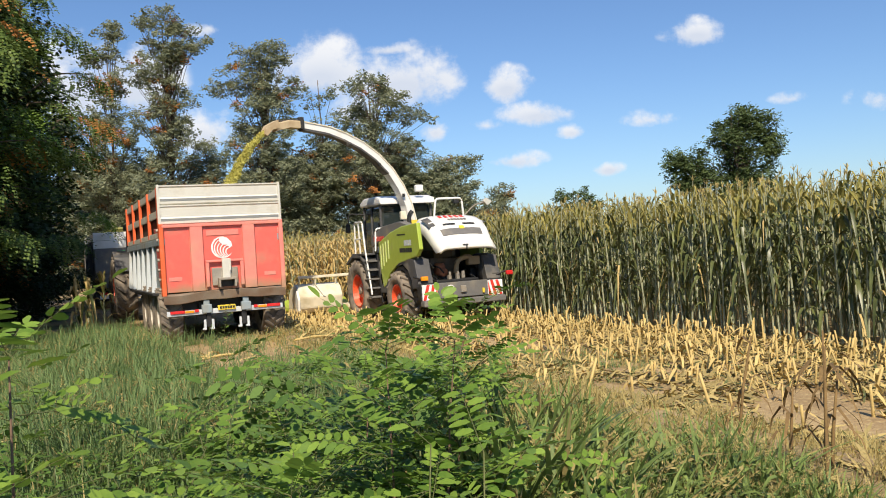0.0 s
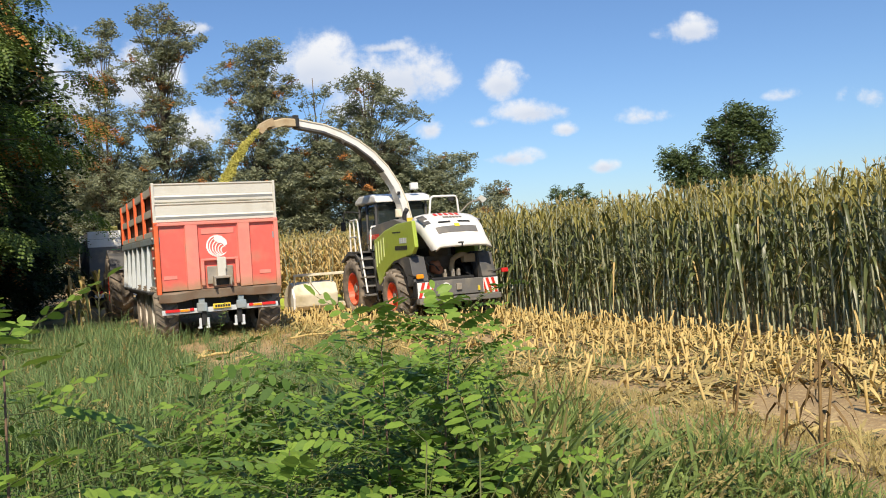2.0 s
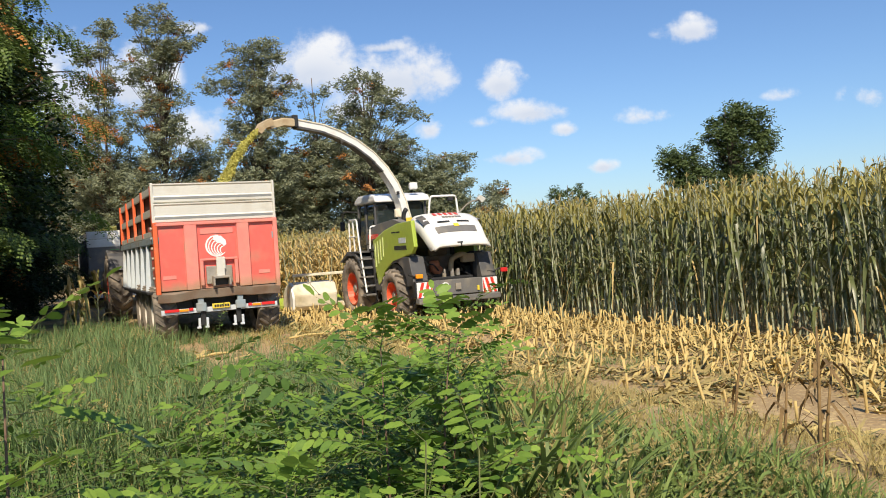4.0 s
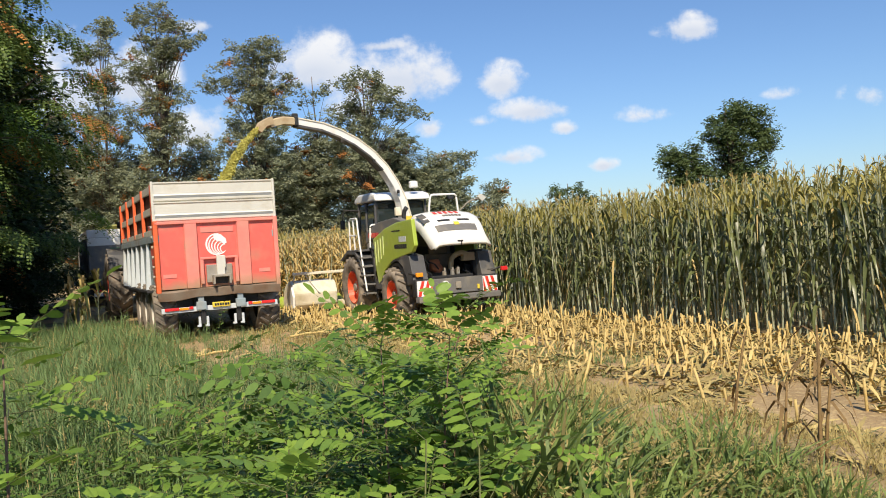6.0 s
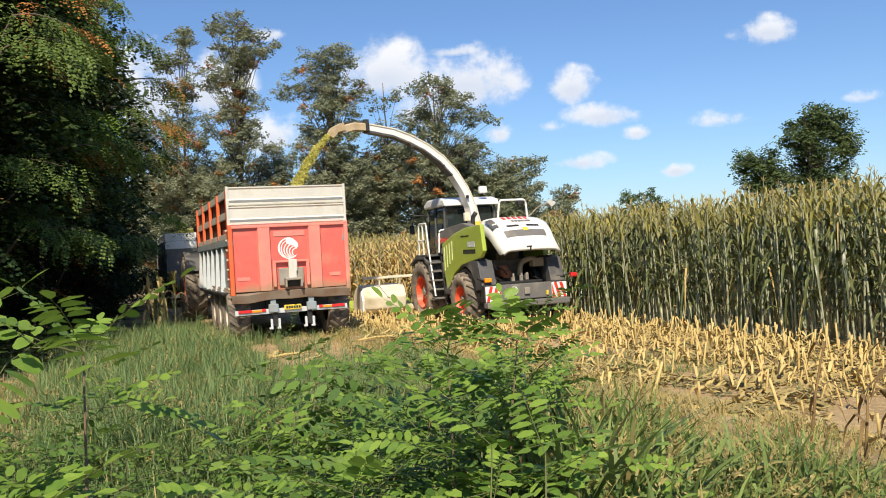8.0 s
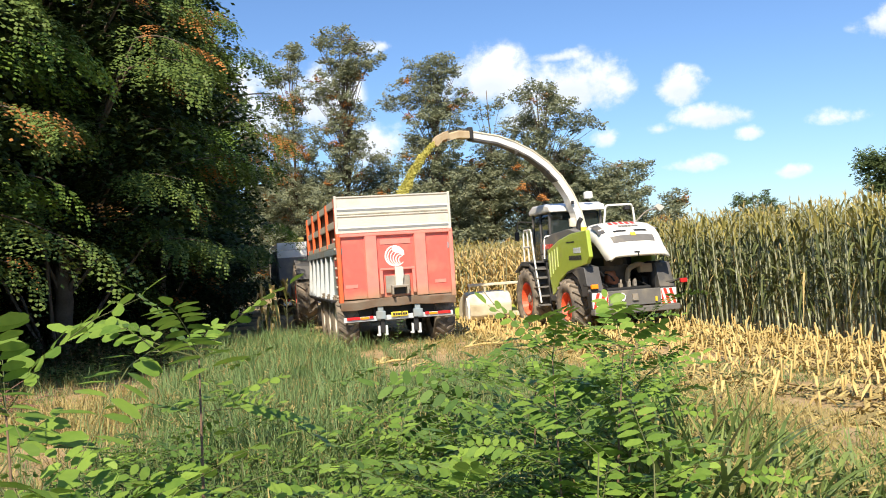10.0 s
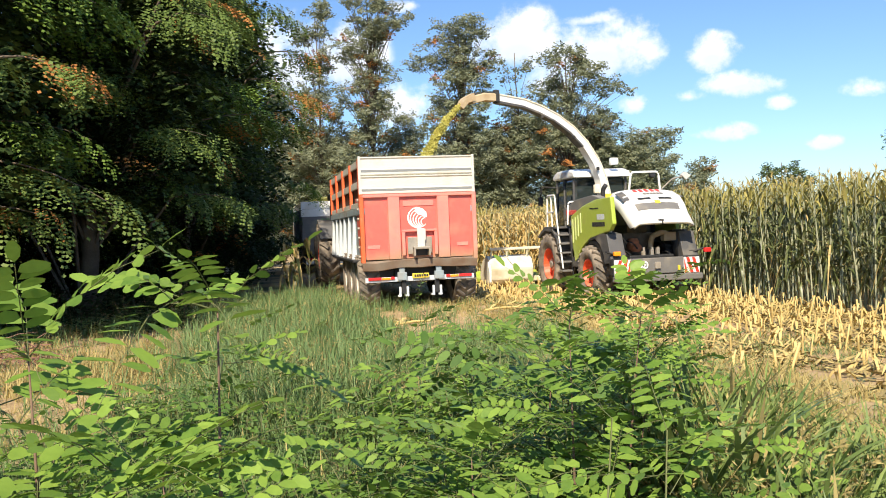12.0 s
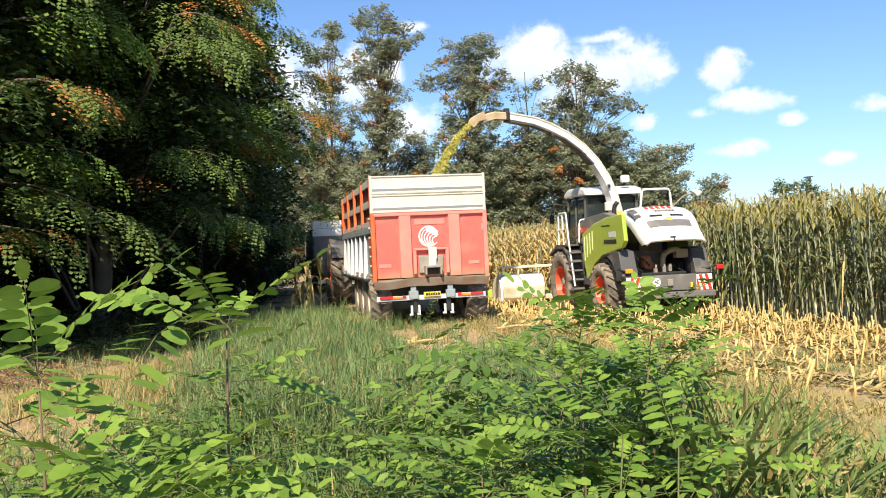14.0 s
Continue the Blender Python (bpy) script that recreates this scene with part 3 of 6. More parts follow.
def thicket_tree(m, rng, height, radius, sprays, fillers, boughs, low, label):
    """A locust in the thicket: leaning trunk, inside filled with shade-coloured leaves, and separate leafy boughs in
    tiers round it.
    """
    root = thing("locust_tree", m, label, "tree", "thicket beside the lane")
    wood = Shape()
    spine = [Vector((0.15 * math.sin(k * 1.3), 0.15 * math.cos(k * 1.9), height * 0.92 * k / 7 - 0.15)) for k in range(8)]
    wood.tube(spine, [0.2 * (1.25 if k == 0 else 1) * (1 - 0.9 * k / 7) + 0.015 for k in range(8)], 8, 0)

    def reach(z):
        t = (z - low) / (height - low)
        return radius * max(0.15, math.sin(math.pi * (0.24 + 0.72 * t)) ** 0.7)
    lots = {"crown": [[] for _ in sprays], "browned_foliage": [[] for _ in sprays], "sunlit_foliage": [[] for _ in sprays]}
    for i in range(boughs):
        z = low + (height - low) * ((i + rng.random()) / boughs) ** 0.9
        az = 137.5 * i + rng.uniform(-30, 30)
        full = reach(z) * rng.uniform(0.80, 1.30)
        length = min(full * 0.8, rng.uniform(1.2, 2.6))
        start = Vector((math.cos(radians(az)), math.sin(radians(az)), 0)) * (full - length) + Vector((0, 0, z))
        spots, line = bough_poses(rng, start, az, length, rng.uniform(0.05, 0.3), rng.uniform(0.2, 0.5))
        inner = spine[min(7, int(7 * max(0.05, z - 0.5 * full) / height))]
        wood.tube([inner, inner.lerp(line[0], 0.6) + Vector((0, 0, 0.1)), line[0]], (0.05, 0.04, 0.028), 4, 0, cap=False)
        wood.tube(line, (0.028, 0.024, 0.018, 0.013, 0.009, 0.005), 4, 0, cap=False)
        kind = rng.random()
        for k, q in enumerate(spots):
            name = "crown"
            if kind < 0.34 and k % 4 == 0:
                name = "browned_foliage"
            elif kind > 0.90:
                name = "sunlit_foliage"
            lots[name][rng.randrange(len(sprays))].append(q @ Matrix.Translation((0, 0, 0.06 if name == "browned_foliage" else 0)) @ Matrix.Scale(0.8 if name == "browned_foliage" else 1.0, 4))
    trunk = new("trunk", mesh_of("trunk", wood, (M_bark,), True))
    trunk.parent = root
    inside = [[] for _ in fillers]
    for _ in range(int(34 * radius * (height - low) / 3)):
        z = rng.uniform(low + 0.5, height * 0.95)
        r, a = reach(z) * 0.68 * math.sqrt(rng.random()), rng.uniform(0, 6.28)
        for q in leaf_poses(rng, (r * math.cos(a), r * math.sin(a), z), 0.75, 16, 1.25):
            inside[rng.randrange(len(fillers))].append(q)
    part_of = new("inner_foliage", stamp("inner_foliage", list(zip(fillers, inside)), (M_shaded_leaf,)))
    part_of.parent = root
    text = {"browned_foliage": "clusters of orange-brown withered leaves", "sunlit_foliage": "light green leafy branchlets, coloured as if in full sun"}
    mats = {"crown": M_bough_leaf, "browned_foliage": M_rust_leaf, "sunlit_foliage": M_sunlit_leaf}
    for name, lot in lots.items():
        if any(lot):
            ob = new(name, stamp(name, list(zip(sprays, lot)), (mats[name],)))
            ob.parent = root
            if name in text:
                ob["label"] = text[name]


def build_near_trees():
    rng = random.Random(21)
    sprays = [spray(rng) for _ in range(6)]
    rough = [compound_leaf(rng, 5, 0.50, 0.070, 4, 0.5) for _ in range(5)]
    text = "large dark-green shaded locust tree with orange-brown leaf clusters and hanging boughs"
    # the lane-side row, boughs hanging down to head height
    for i, (u, a, h, r, n) in enumerate(((-5.6, 14.6, 11.0, 3.3, 62), (-3.6, 19.5, 11.5, 3.5, 66), (-2.1, 25.5, 11.5, 3.5, 60), (-1.5, 32.0, 11.0, 3.4, 55))):
        thicket_tree(at_field(u, a, 40 * i), rng, h, r, sprays, rough, n, 2.0, text)
    # dense trees behind, in the shaded leaf colour, close the thicket down to the ground
    for i, (u, a, h, r) in enumerate(((-10.5, 18.5, 13.0, 4.0), (-8.2, 25.0, 13.0, 4.0), (-6.5, 33.0, 12.5, 4.0), (-12.5, 27.0, 13.5, 4.2), (-5.0, 39.0, 12.0, 3.8), (-13.5, 14.0, 12.0, 4.0))):
        lobes = [(0, 0, h * 0.12, r * 0.9, r * 0.9, h * 0.11, 95), (0, 0, h * 0.30, r * 1.0, r * 1.0, h * 0.22, 105), (0.1, 0, h * 0.55, r * 1.05, r * 1.05, h * 0.2, 95), (-0.2, 0.2, h * 0.8, r * 0.85, r * 0.85, h * 0.17, 55)]
        tree("locust_tree", at_field(u, a, 55 * i), rng, h, lobes, rough, 0.70, 26, 1.1, M_shaded_leaf, 0.06, 0.2,
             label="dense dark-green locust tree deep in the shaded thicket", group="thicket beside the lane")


def build_shrubs():
    rng = random.Random(52)
    # the deep shade under the trees is painted in by the dark leaf colour
    leaves = [compound_leaf(rng, 7, 0.34, 0.045, 4, 0.6) for _ in range(5)]
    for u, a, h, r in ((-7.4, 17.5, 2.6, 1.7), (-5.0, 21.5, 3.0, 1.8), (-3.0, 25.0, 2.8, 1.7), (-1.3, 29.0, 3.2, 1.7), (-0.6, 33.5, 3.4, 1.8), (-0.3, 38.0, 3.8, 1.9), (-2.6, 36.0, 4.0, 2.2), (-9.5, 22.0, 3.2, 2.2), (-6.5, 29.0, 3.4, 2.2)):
        tree("shrub", at_field(u, a, 70 * rng.random()), rng, h, [(0, 0, h * 0.34, r, r, h * 0.33, 60), (0.2, 0.1, h * 0.7, r * 0.75, r * 0.75, h * 0.26, 34)], leaves, 0.42, 20, 1.0, M_shaded_leaf, 0.02, 0.04,
             label="dark leafy shrub at the foot of the thicket, shade put into its colour", group="shrubs below the thicket")


def build_far_trees():
    rng = random.Random(33)
    leaves = []
    for _ in range(5):
        s = Shape()
        for k in range(6):
            a = rng.uniform(0, 6.28)
            d = Vector((math.cos(a), math.sin(a), rng.uniform(-0.7, 0.4))).normalized()
            x = d.cross(Vector((0.2, 0.1, 1))).normalized()
            L, w, o = rng.uniform(0.16, 0.3), rng.uniform(0.05, 0.085), Vector((rng.uniform(-.15, .15), rng.uniform(-.15, .15), rng.uniform(-.12, .12)))
            s.face([o, o + d * L * 0.5 + x * w, o + d * L, o + d * L * 0.5 - x * w], 0)
        leaves.append(s)

    def far(x, y, h, lobes, rust, label, tr=0.16, lean=(0, 0), density=1.0, leaf_mat=M_hazy_far_leaf, clump=0.55, per=17):
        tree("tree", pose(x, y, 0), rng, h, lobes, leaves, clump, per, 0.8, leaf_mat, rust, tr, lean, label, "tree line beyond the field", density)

    def tiers(h, wide, dense=1.0):
        """A tall gappy crown: uneven leafy masses up the stem, given as share of height, sideways shift, half width and half height."""
        out = []
        for t, shift, rx, rz in wide:
            out.append((shift, rng.uniform(-0.5, 0.5), h * t, rx, rx * 0.9, rz, (5 + 12.5 * rx * rz) * dense))
            out.append((shift + rng.uniform(-1, 1) * rx, rng.uniform(-0.5, 0.5), h * t - rz * 0.7, rx * 0.6, rx * 0.6, rz * 0.5, 5 * rx * dense))
        return out
    far(-24.0, 64, 20.5, tiers(20.5, ((0.96, 0, 0.9, 0.7), (0.87, -0.3, 1.3, 0.8), (0.76, 0.3, 1.1, 0.9), (0.65, -0.4, 1.5, 1.2), (0.53, 0.2, 2.1, 1.5), (0.4, 0, 2.5, 2.0), (0.22, 0, 2.6, 2.2))), 0.03, "slim tall locust tree with sparse tufted foliage", 0.13)
    far(-19.1, 62, 20.6, tiers(20.6, ((0.95, -0.2, 1.7, 0.9), (0.87, 0.7, 2.4, 1.1), (0.79, -0.6, 2.0, 1.2), (0.69, 0.5, 1.8, 1.2), (0.60, -0.8, 2.1, 1.2), (0.50, 0.4, 2.5, 1.5), (0.37, 0, 2.9, 2.0), (0.2, 0, 2.8, 2.0))), 0.04, "tall gappy locust tree with browning leaves", 0.18)
    far(-12.5, 63, 18.0, tiers(18.0, ((0.94, 0.2, 2.1, 0.9), (0.85, -1.0, 2.2, 1.2), (0.79, 1.2, 2.0, 1.2), (0.69, 0, 2.4, 1.4), (0.57, -0.8, 2.5, 1.5), (0.43, 0.2, 3.0, 2.2), (0.22, 0, 3.0, 2.2))), 0.03, "tall spreading locust tree with thin foliage", 0.18)
    far(-8.7, 66, 16.6, tiers(16.6, ((0.85, 0.2, 0.9, 1.2), (0.65, -0.4, 1.2, 1.6), (0.42, 0.3, 1.6, 1.6)), 0.35), 0.15, "thin half-dead tree with bare twigs", 0.12)
    far(-4.7, 64, 15.3, tiers(15.3, ((0.93, 0, 1.7, 0.8), (0.82, 1.1, 2.3, 1.2), (0.78, -1.5, 1.8, 1.1), (0.64, 0.3, 3.3, 1.5), (0.45, 0, 3.8, 2.4), (0.22, 0, 3.6, 2.0))), 0.025, "broad-crowned dull green locust tree", 0.18)
    far(-28.5, 66, 14.3, tiers(14.3, ((0.88, 0.2, 1.2, 1.3), (0.70, -0.5, 1.9, 1.9), (0.45, 0.2, 2.5, 2.4), (0.2, 0, 2.4, 2.1)), 1.2), 0.03, "lower grey-green locust tree with open crown", 0.16, (0, 0))
    far(-2.4, 66, 10.6, tiers(10.6, ((0.88, 0.2, 1.5, 1.0), (0.70, -0.5, 2.4, 1.4), (0.45, 0.2, 3.2, 1.8), (0.2, 0, 3.0, 1.6)), 1.2), 0.07, "medium field-edge tree with reddish tips", 0.16, (0, 0))
    far(1.6, 68, 9.6, tiers(9.6, ((0.88, 0.2, 1.5, 0.9), (0.70, -0.5, 2.4, 1.2), (0.45, 0.2, 3.2, 1.6), (0.2, 0, 3.0, 1.4)), 1.2), 0.06, "medium dark green field-edge tree", 0.16, (0, 0))
    far(4.9, 70, 7.0, tiers(7.0, ((0.88, 0.2, 0.9, 0.6), (0.70, -0.5, 1.4, 0.9), (0.45, 0.2, 1.9, 1.2), (0.2, 0, 1.8, 1.1)), 1.2), 0.04, "small pointed field-edge tree", 0.16, (0, 0))
    # two round trees and low growth behind the maize
    far(21.4, 62, 11.2, [(0.9, 0, 8.0, 2.3, 2.4, 2.7, 75), (-3.3, 0, 6.3, 1.6, 1.6, 1.9, 34), (0, 0, 4.2, 3.2, 3, 2.3, 55)], 0.0, "round dense dark green tree behind the maize", 0.25, (0, 0), 2.0, M_oak_leaf, 0.75, 24)
    far(12.2, 78, 7.2, [(0, 0, 4.6, 2.4, 2, 2.0, 40)], 0.0, "small round green tree behind the maize", 0.12, (0, 0), 1.8, M_oak_leaf, 0.7, 22)
    # low growth that closes the line under the crowns
    for k in range(-5, 17):
        x = -42 + 3.3 * k + rng.uniform(-1, 1)
        y = 66 + rng.uniform(-2, 4)
        h = rng.uniform(9.5, 13.0) if k < 8 else rng.uniform(10.5, 12.5) if k < 12 else rng.uniform(8.5, 10.5) if k < 14 else rng.uniform(3.4, 4.2)
        n = 1.0 if k < 8 else 1.35
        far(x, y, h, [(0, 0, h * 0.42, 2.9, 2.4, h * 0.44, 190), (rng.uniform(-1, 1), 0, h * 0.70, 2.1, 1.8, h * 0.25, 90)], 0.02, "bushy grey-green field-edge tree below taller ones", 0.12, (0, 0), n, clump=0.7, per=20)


build_near_trees()
build_shrubs()
build_far_trees()


# ---- vehicles ----
M_red = mat("red_paint", (0.70, 0.13, 0.10), 0.38, vary=0.12, dirt=(0.42, 0.25, 0.16), dirt_amount=0.25, dirt_scale=1.6, coat=0.2, bump=0.03, crust=(1.02, 1.26))
M_red_pale = mat("sun_faded_red_paint", (0.74, 0.23, 0.185), 0.5, vary=0.12, dirt=(0.5, 0.32, 0.22), dirt_amount=0.3, dirt_scale=2.2, bump=0.03, crust=(1.02, 1.26))
M_orange = mat("orange_red_paint", (0.72, 0.13, 0.04), 0.45, vary=0.15, dirt=DUST, dirt_amount=0.2, bump=0.03)
M_alu = mat("dull_aluminium_boards", (0.66, 0.64, 0.56), 0.5, 0.3, vary=0.10, scale=1.5, dirt=(0.45, 0.41, 0.32), dirt_amount=0.3, bump=0.04)
M_alu_dark = mat("grey_seam", (0.25, 0.26, 0.25), 0.55, 0.3, vary=0.15)
M_bluegrey = mat("blue_grey_paint", (0.26, 0.32, 0.345), 0.5, vary=0.15, dirt=DUST, dirt_amount=0.35)
M_pale = mat("pale_grey_paint", (0.54, 0.58, 0.60), 0.45, vary=0.08, dirt=(0.45, 0.38, 0.27), dirt_amount=0.25)
M_white = mat("white_paint", (0.80, 0.79, 0.74), 0.35, vary=0.05, dirt=(0.52, 0.46, 0.34), dirt_amount=0.18, dirt_scale=1.5, coat=0.3, bump=0.02)
M_cream = mat("dusty_cream_paint", (0.74, 0.68, 0.52), 0.5, vary=0.08, dirt=(0.45, 0.38, 0.22), dirt_amount=0.35, bump=0.03)
M_lime = mat("lime_green_paint", (0.36, 0.46, 0.05), 0.38, vary=0.10, dirt=(0.42, 0.40, 0.18), dirt_amount=0.25, coat=0.25, bump=0.02)
M_lime_pale = mat("pale_green_slot", (0.62, 0.70, 0.28), 0.5, vary=0.06)
M_grey = mat("dark_grey_plastic", (0.075, 0.075, 0.075), 0.6, vary=0.2, dirt=(0.24, 0.21, 0.16), dirt_amount=0.4)
M_midgrey = mat("grey_panel", (0.15, 0.145, 0.135), 0.55, vary=0.15, dirt=(0.32, 0.28, 0.2), dirt_amount=0.35)
M_black = mat("black_steel", (0.018, 0.018, 0.018), 0.6, vary=0.3, dirt=(0.10, 0.085, 0.06), dirt_amount=0.3)
M_steel = mat("worn_steel", (0.34, 0.31, 0.26), 0.6, 0.4, vary=0.25, dirt=(0.36, 0.28, 0.18), dirt_amount=0.45)
M_rubber = mat("dusty_tyre_rubber", (0.09, 0.08, 0.068), 0.9, vary=0.3, dirt=(0.38, 0.31, 0.23), dirt_amount=0.95, dirt_scale=3, bump=0.4)
M_rim_red = mat("orange_rim", (0.75, 0.10, 0.035), 0.45, vary=0.12, dirt=DUST, dirt_amount=0.3)
M_rim_pale = mat("dusty_pale_rim", (0.55, 0.50, 0.42), 0.6, vary=0.15, dirt=DUST, dirt_amount=0.4)
M_lamp_red = mat("red_lamp_lens", (0.62, 0.03, 0.03), 0.2, vary=0.1, bump=0)
M_lamp_orange = mat("orange_lamp_lens", (0.85, 0.30, 0.02), 0.2, vary=0.1, bump=0)
M_yellow = mat("yellow_plate", (0.75, 0.55, 0.05), 0.5, vary=0.1)
M_signwhite = mat("white_film", (0.80, 0.80, 0.78), 0.4, vary=0.04, dirt=DUST, dirt_amount=0.15)
M_signred = mat("red_film", (0.66, 0.05, 0.03), 0.4, vary=0.06, dirt=DUST, dirt_amount=0.15)
M_ink = mat("black_film", (0.02, 0.02, 0.02), 0.5, vary=0.1)
M_chaff = mat("chopped_maize", ((0.36, 0.35, 0.07), (0.66, 0.60, 0.18)), 0.9, island=1.0, leaf=0.2)
M_engine = mat("grimy_engine_metal", (0.10, 0.085, 0.07), 0.6, 0.3, vary=0.4, dirt=(0.22, 0.16, 0.10), dirt_amount=0.5, dirt_scale=5)
M_copper = mat("rusty_engine_part", (0.36, 0.13, 0.06), 0.6, vary=0.3)
M_tan = mat("tan_dusty_part", (0.32, 0.24, 0.14), 0.7, vary=0.2)
M_spout_tip = mat("worn_tan_paint", (0.50, 0.40, 0.25), 0.6, vary=0.2, dirt=(0.30, 0.20, 0.10), dirt_amount=0.45, dirt_scale=3)
M_lip = mat("rusty_bent_steel", (0.24, 0.19, 0.14), 0.75, 0.2, vary=0.3, dirt=(0.16, 0.09, 0.05), dirt_amount=0.6, dirt_scale=3)
M_glass = mat("tinted_cab_glass", (0.025, 0.035, 0.035), 0.06, vary=0.1, bump=0, spec=0.8)
M_green_film = mat("green_film", (0.10, 0.42, 0.12), 0.5, vary=0.05)


def box(bm, c, size, bevel=0.0, rot=None):
    m = Matrix.Translation(c) @ (rot or Matrix.Identity(4)) @ Matrix.Diagonal((*size, 1))
    r = bmesh.ops.create_cube(bm, size=1, matrix=m)
    if bevel:
        edges = list({e for v in r["verts"] for e in v.link_edges})
        bmesh.ops.bevel(bm, geom=edges, offset=bevel, segments=2, affect="EDGES", profile=0.6)
    return bm


def boxes(*items, bevel=0.01):
    bm = bmesh.new()
    for c, s in items:
        box(bm, c, s, min(bevel, min(s) * 0.3))
    return bm


def prism(pts, lo, hi, axis="x", bevel=0.0):
    """A profile pushed through from lo to hi along an axis. For x the points are (y, z), for y (x, z), for z (x, y)."""
    bm = bmesh.new()
    def put(p, d):
        return {"x": (d, p[0], p[1]), "y": (p[0], d, p[1]), "z": (p[0], p[1], d)}[axis]
    a, b = [bm.verts.new(put(p, lo)) for p in pts], [bm.verts.new(put(p, hi)) for p in pts]
    n = len(pts)
    bm.faces.new(a), bm.faces.new(b[::-1])
    for i in range(n):
        bm.faces.new((a[i], b[i], b[(i + 1) % n], a[(i + 1) % n]))
    bmesh.ops.recalc_face_normals(bm, faces=bm.faces)
    if bevel:
        bmesh.ops.bevel(bm, geom=list(bm.edges), offset=bevel, segments=2, affect="EDGES", profile=0.6)
    return bm


def cyl(c, r, depth, axis="x", seg=24, bm=None, r2=None):
    bm = bm or bmesh.new()
    rot = {"x": pose(0, 0, 0, 0, 90, 0), "y": pose(0, 0, 0, 90, 0, 0), "z": Matrix.Identity(4)}[axis]
    bmesh.ops.create_cone(bm, cap_ends=True, segments=seg, radius1=r, radius2=r if r2 is None else r2, depth=depth, matrix=Matrix.Translation(c) @ rot)
    return bm


def pipe(points, r=0.025, sides=8):
    s = Shape()
    s.tube(points, [r] * len(points), sides, 0)
    bm = bmesh.new()
    vs = [bm.verts.new(p) for p in s.v]
    for f in s.f:
        bm.faces.new([vs[i] for i in f])
    return bm


def arc_pipe(points, r=0.025, bend=0.12, sides=8):
    """A pipe whose corners are rounded."""
    pts = [Vector(p) for p in points]
    out = [pts[0]]
    for a, b, c in zip(pts, pts[1:], pts[2:]):
        i, o = (a - b).normalized(), (c - b).normalized()
        for t in (0, 0.25, 0.5, 0.75, 1):
            out.append((b + i * bend) * (1 - t) ** 2 + b * 2 * t * (1 - t) + (b + o * bend) * t * t)
    out.append(pts[-1])
    return pipe(out, r, sides)


def tyre_mesh(R, W, rim, lugs, lug_h=0.035, joined=True):
    """A lugged tyre round the x axis."""
    bm = bmesh.new()
    prof = [(-W * 0.36, rim), (-W * 0.5, rim + (R - rim) * 0.35), (-W * 0.5, R - 0.07), (-W * 0.40, R - 0.015), (0, R), (W * 0.40, R - 0.015), (W * 0.5, R - 0.07), (W * 0.5, rim + (R - rim) * 0.35), (W * 0.36, rim)]
    seg = 40
    rings = [[bm.verts.new((x, r * math.cos(2 * math.pi * k / seg), r * math.sin(2 * math.pi * k / seg))) for x, r in prof] for k in range(seg)]
    for k in range(seg):
        for i in range(len(prof) - 1):
            bm.faces.new((rings[k][i], rings[k][i + 1], rings[(k + 1) % seg][i + 1], rings[(k + 1) % seg][i]))
    if joined:
        for k in range(lugs):
            for sg in (-1, 1):
                a = 360 * (k + (0.5 if sg > 0 else 0)) / lugs
                m = pose(0, 0, 0, a, 0, 0) @ Matrix.Translation((sg * W * 0.26, 0, R + lug_h * 0.3)) @ pose(0, 0, 0, 0, sg * 7, sg * 38) @ Matrix.Diagonal((W * 0.52, 0.055, lug_h * 1.6, 1))
                bmesh.ops.create_cube(bm, size=1, matrix=m)
    return bm


def wheel(parent, name, x, y, R, W, rim_mat, lugs=18, side=-1, lug_h=0.035, z=None):
    """A wheel with a lugged tyre, a dished rim and a hub; side: which way its face looks."""
    rim = R * 0.56
    tyre = part(name, tyre_mesh(R, W, rim, lugs, lug_h, R < 0.56), M_rubber, parent, "dust-caked lugged rubber tyre", True)
    tyre.location = (x, y, R if z is None else z)
    if R >= 0.56:
        bm = bmesh.new()
        box(bm, (0, 0, 0), (W * 0.52, 0.055, lug_h * 1.6), 0.012)
        first = part("tread_lug", bm, M_rubber, tyre)
        for k in range(lugs):
            for sg in (-1, 1):
                a = 360 * (k + (0.5 if sg > 0 else 0)) / lugs
                ob = first if k == 0 and sg < 0 else new("tread_lug", first.data)
                ob.parent = tyre
                ob.matrix_local = pose(0, 0, 0, a, 0, 0) @ Matrix.Translation((sg * W * 0.26, 0, R + lug_h * 0.3)) @ pose(0, 0, 0, 0, sg * 7, sg * 38)
    bm = bmesh.new()
    seg = 32
    prof = [(W * 0.40, rim + 0.01), (W * 0.42, rim - 0.03), (W * 0.15, rim - 0.07), (W * 0.10, rim * 0.55), (W * 0.22, rim * 0.42), (W * 0.24, 0.001)]
    rings = [[bm.verts.new((side * xx, r * math.cos(2 * math.pi * k / seg), r * math.sin(2 * math.pi * k / seg))) for xx, r in prof] for k in range(seg)]
    for k in range(seg):
        for i in range(len(prof) - 1):
            bm.faces.new((rings[k][i], rings[k][i + 1], rings[(k + 1) % seg][i + 1], rings[(k + 1) % seg][i]))
    bmesh.ops.recalc_face_normals(bm, faces=bm.faces)
    part("rim", bm, rim_mat, tyre)
    hub = cyl((side * W * 0.27, 0, 0), rim * 0.22, 0.08, seg=16)
    for k in range(8):
        a = 2 * math.pi * k / 8
        cyl((side * W * 0.22, rim * 0.33 * math.cos(a), rim * 0.33 * math.sin(a)), 0.018, 0.06, seg=6, bm=hub)
    part("hub", hub, M_steel, tyre)
    return tyre


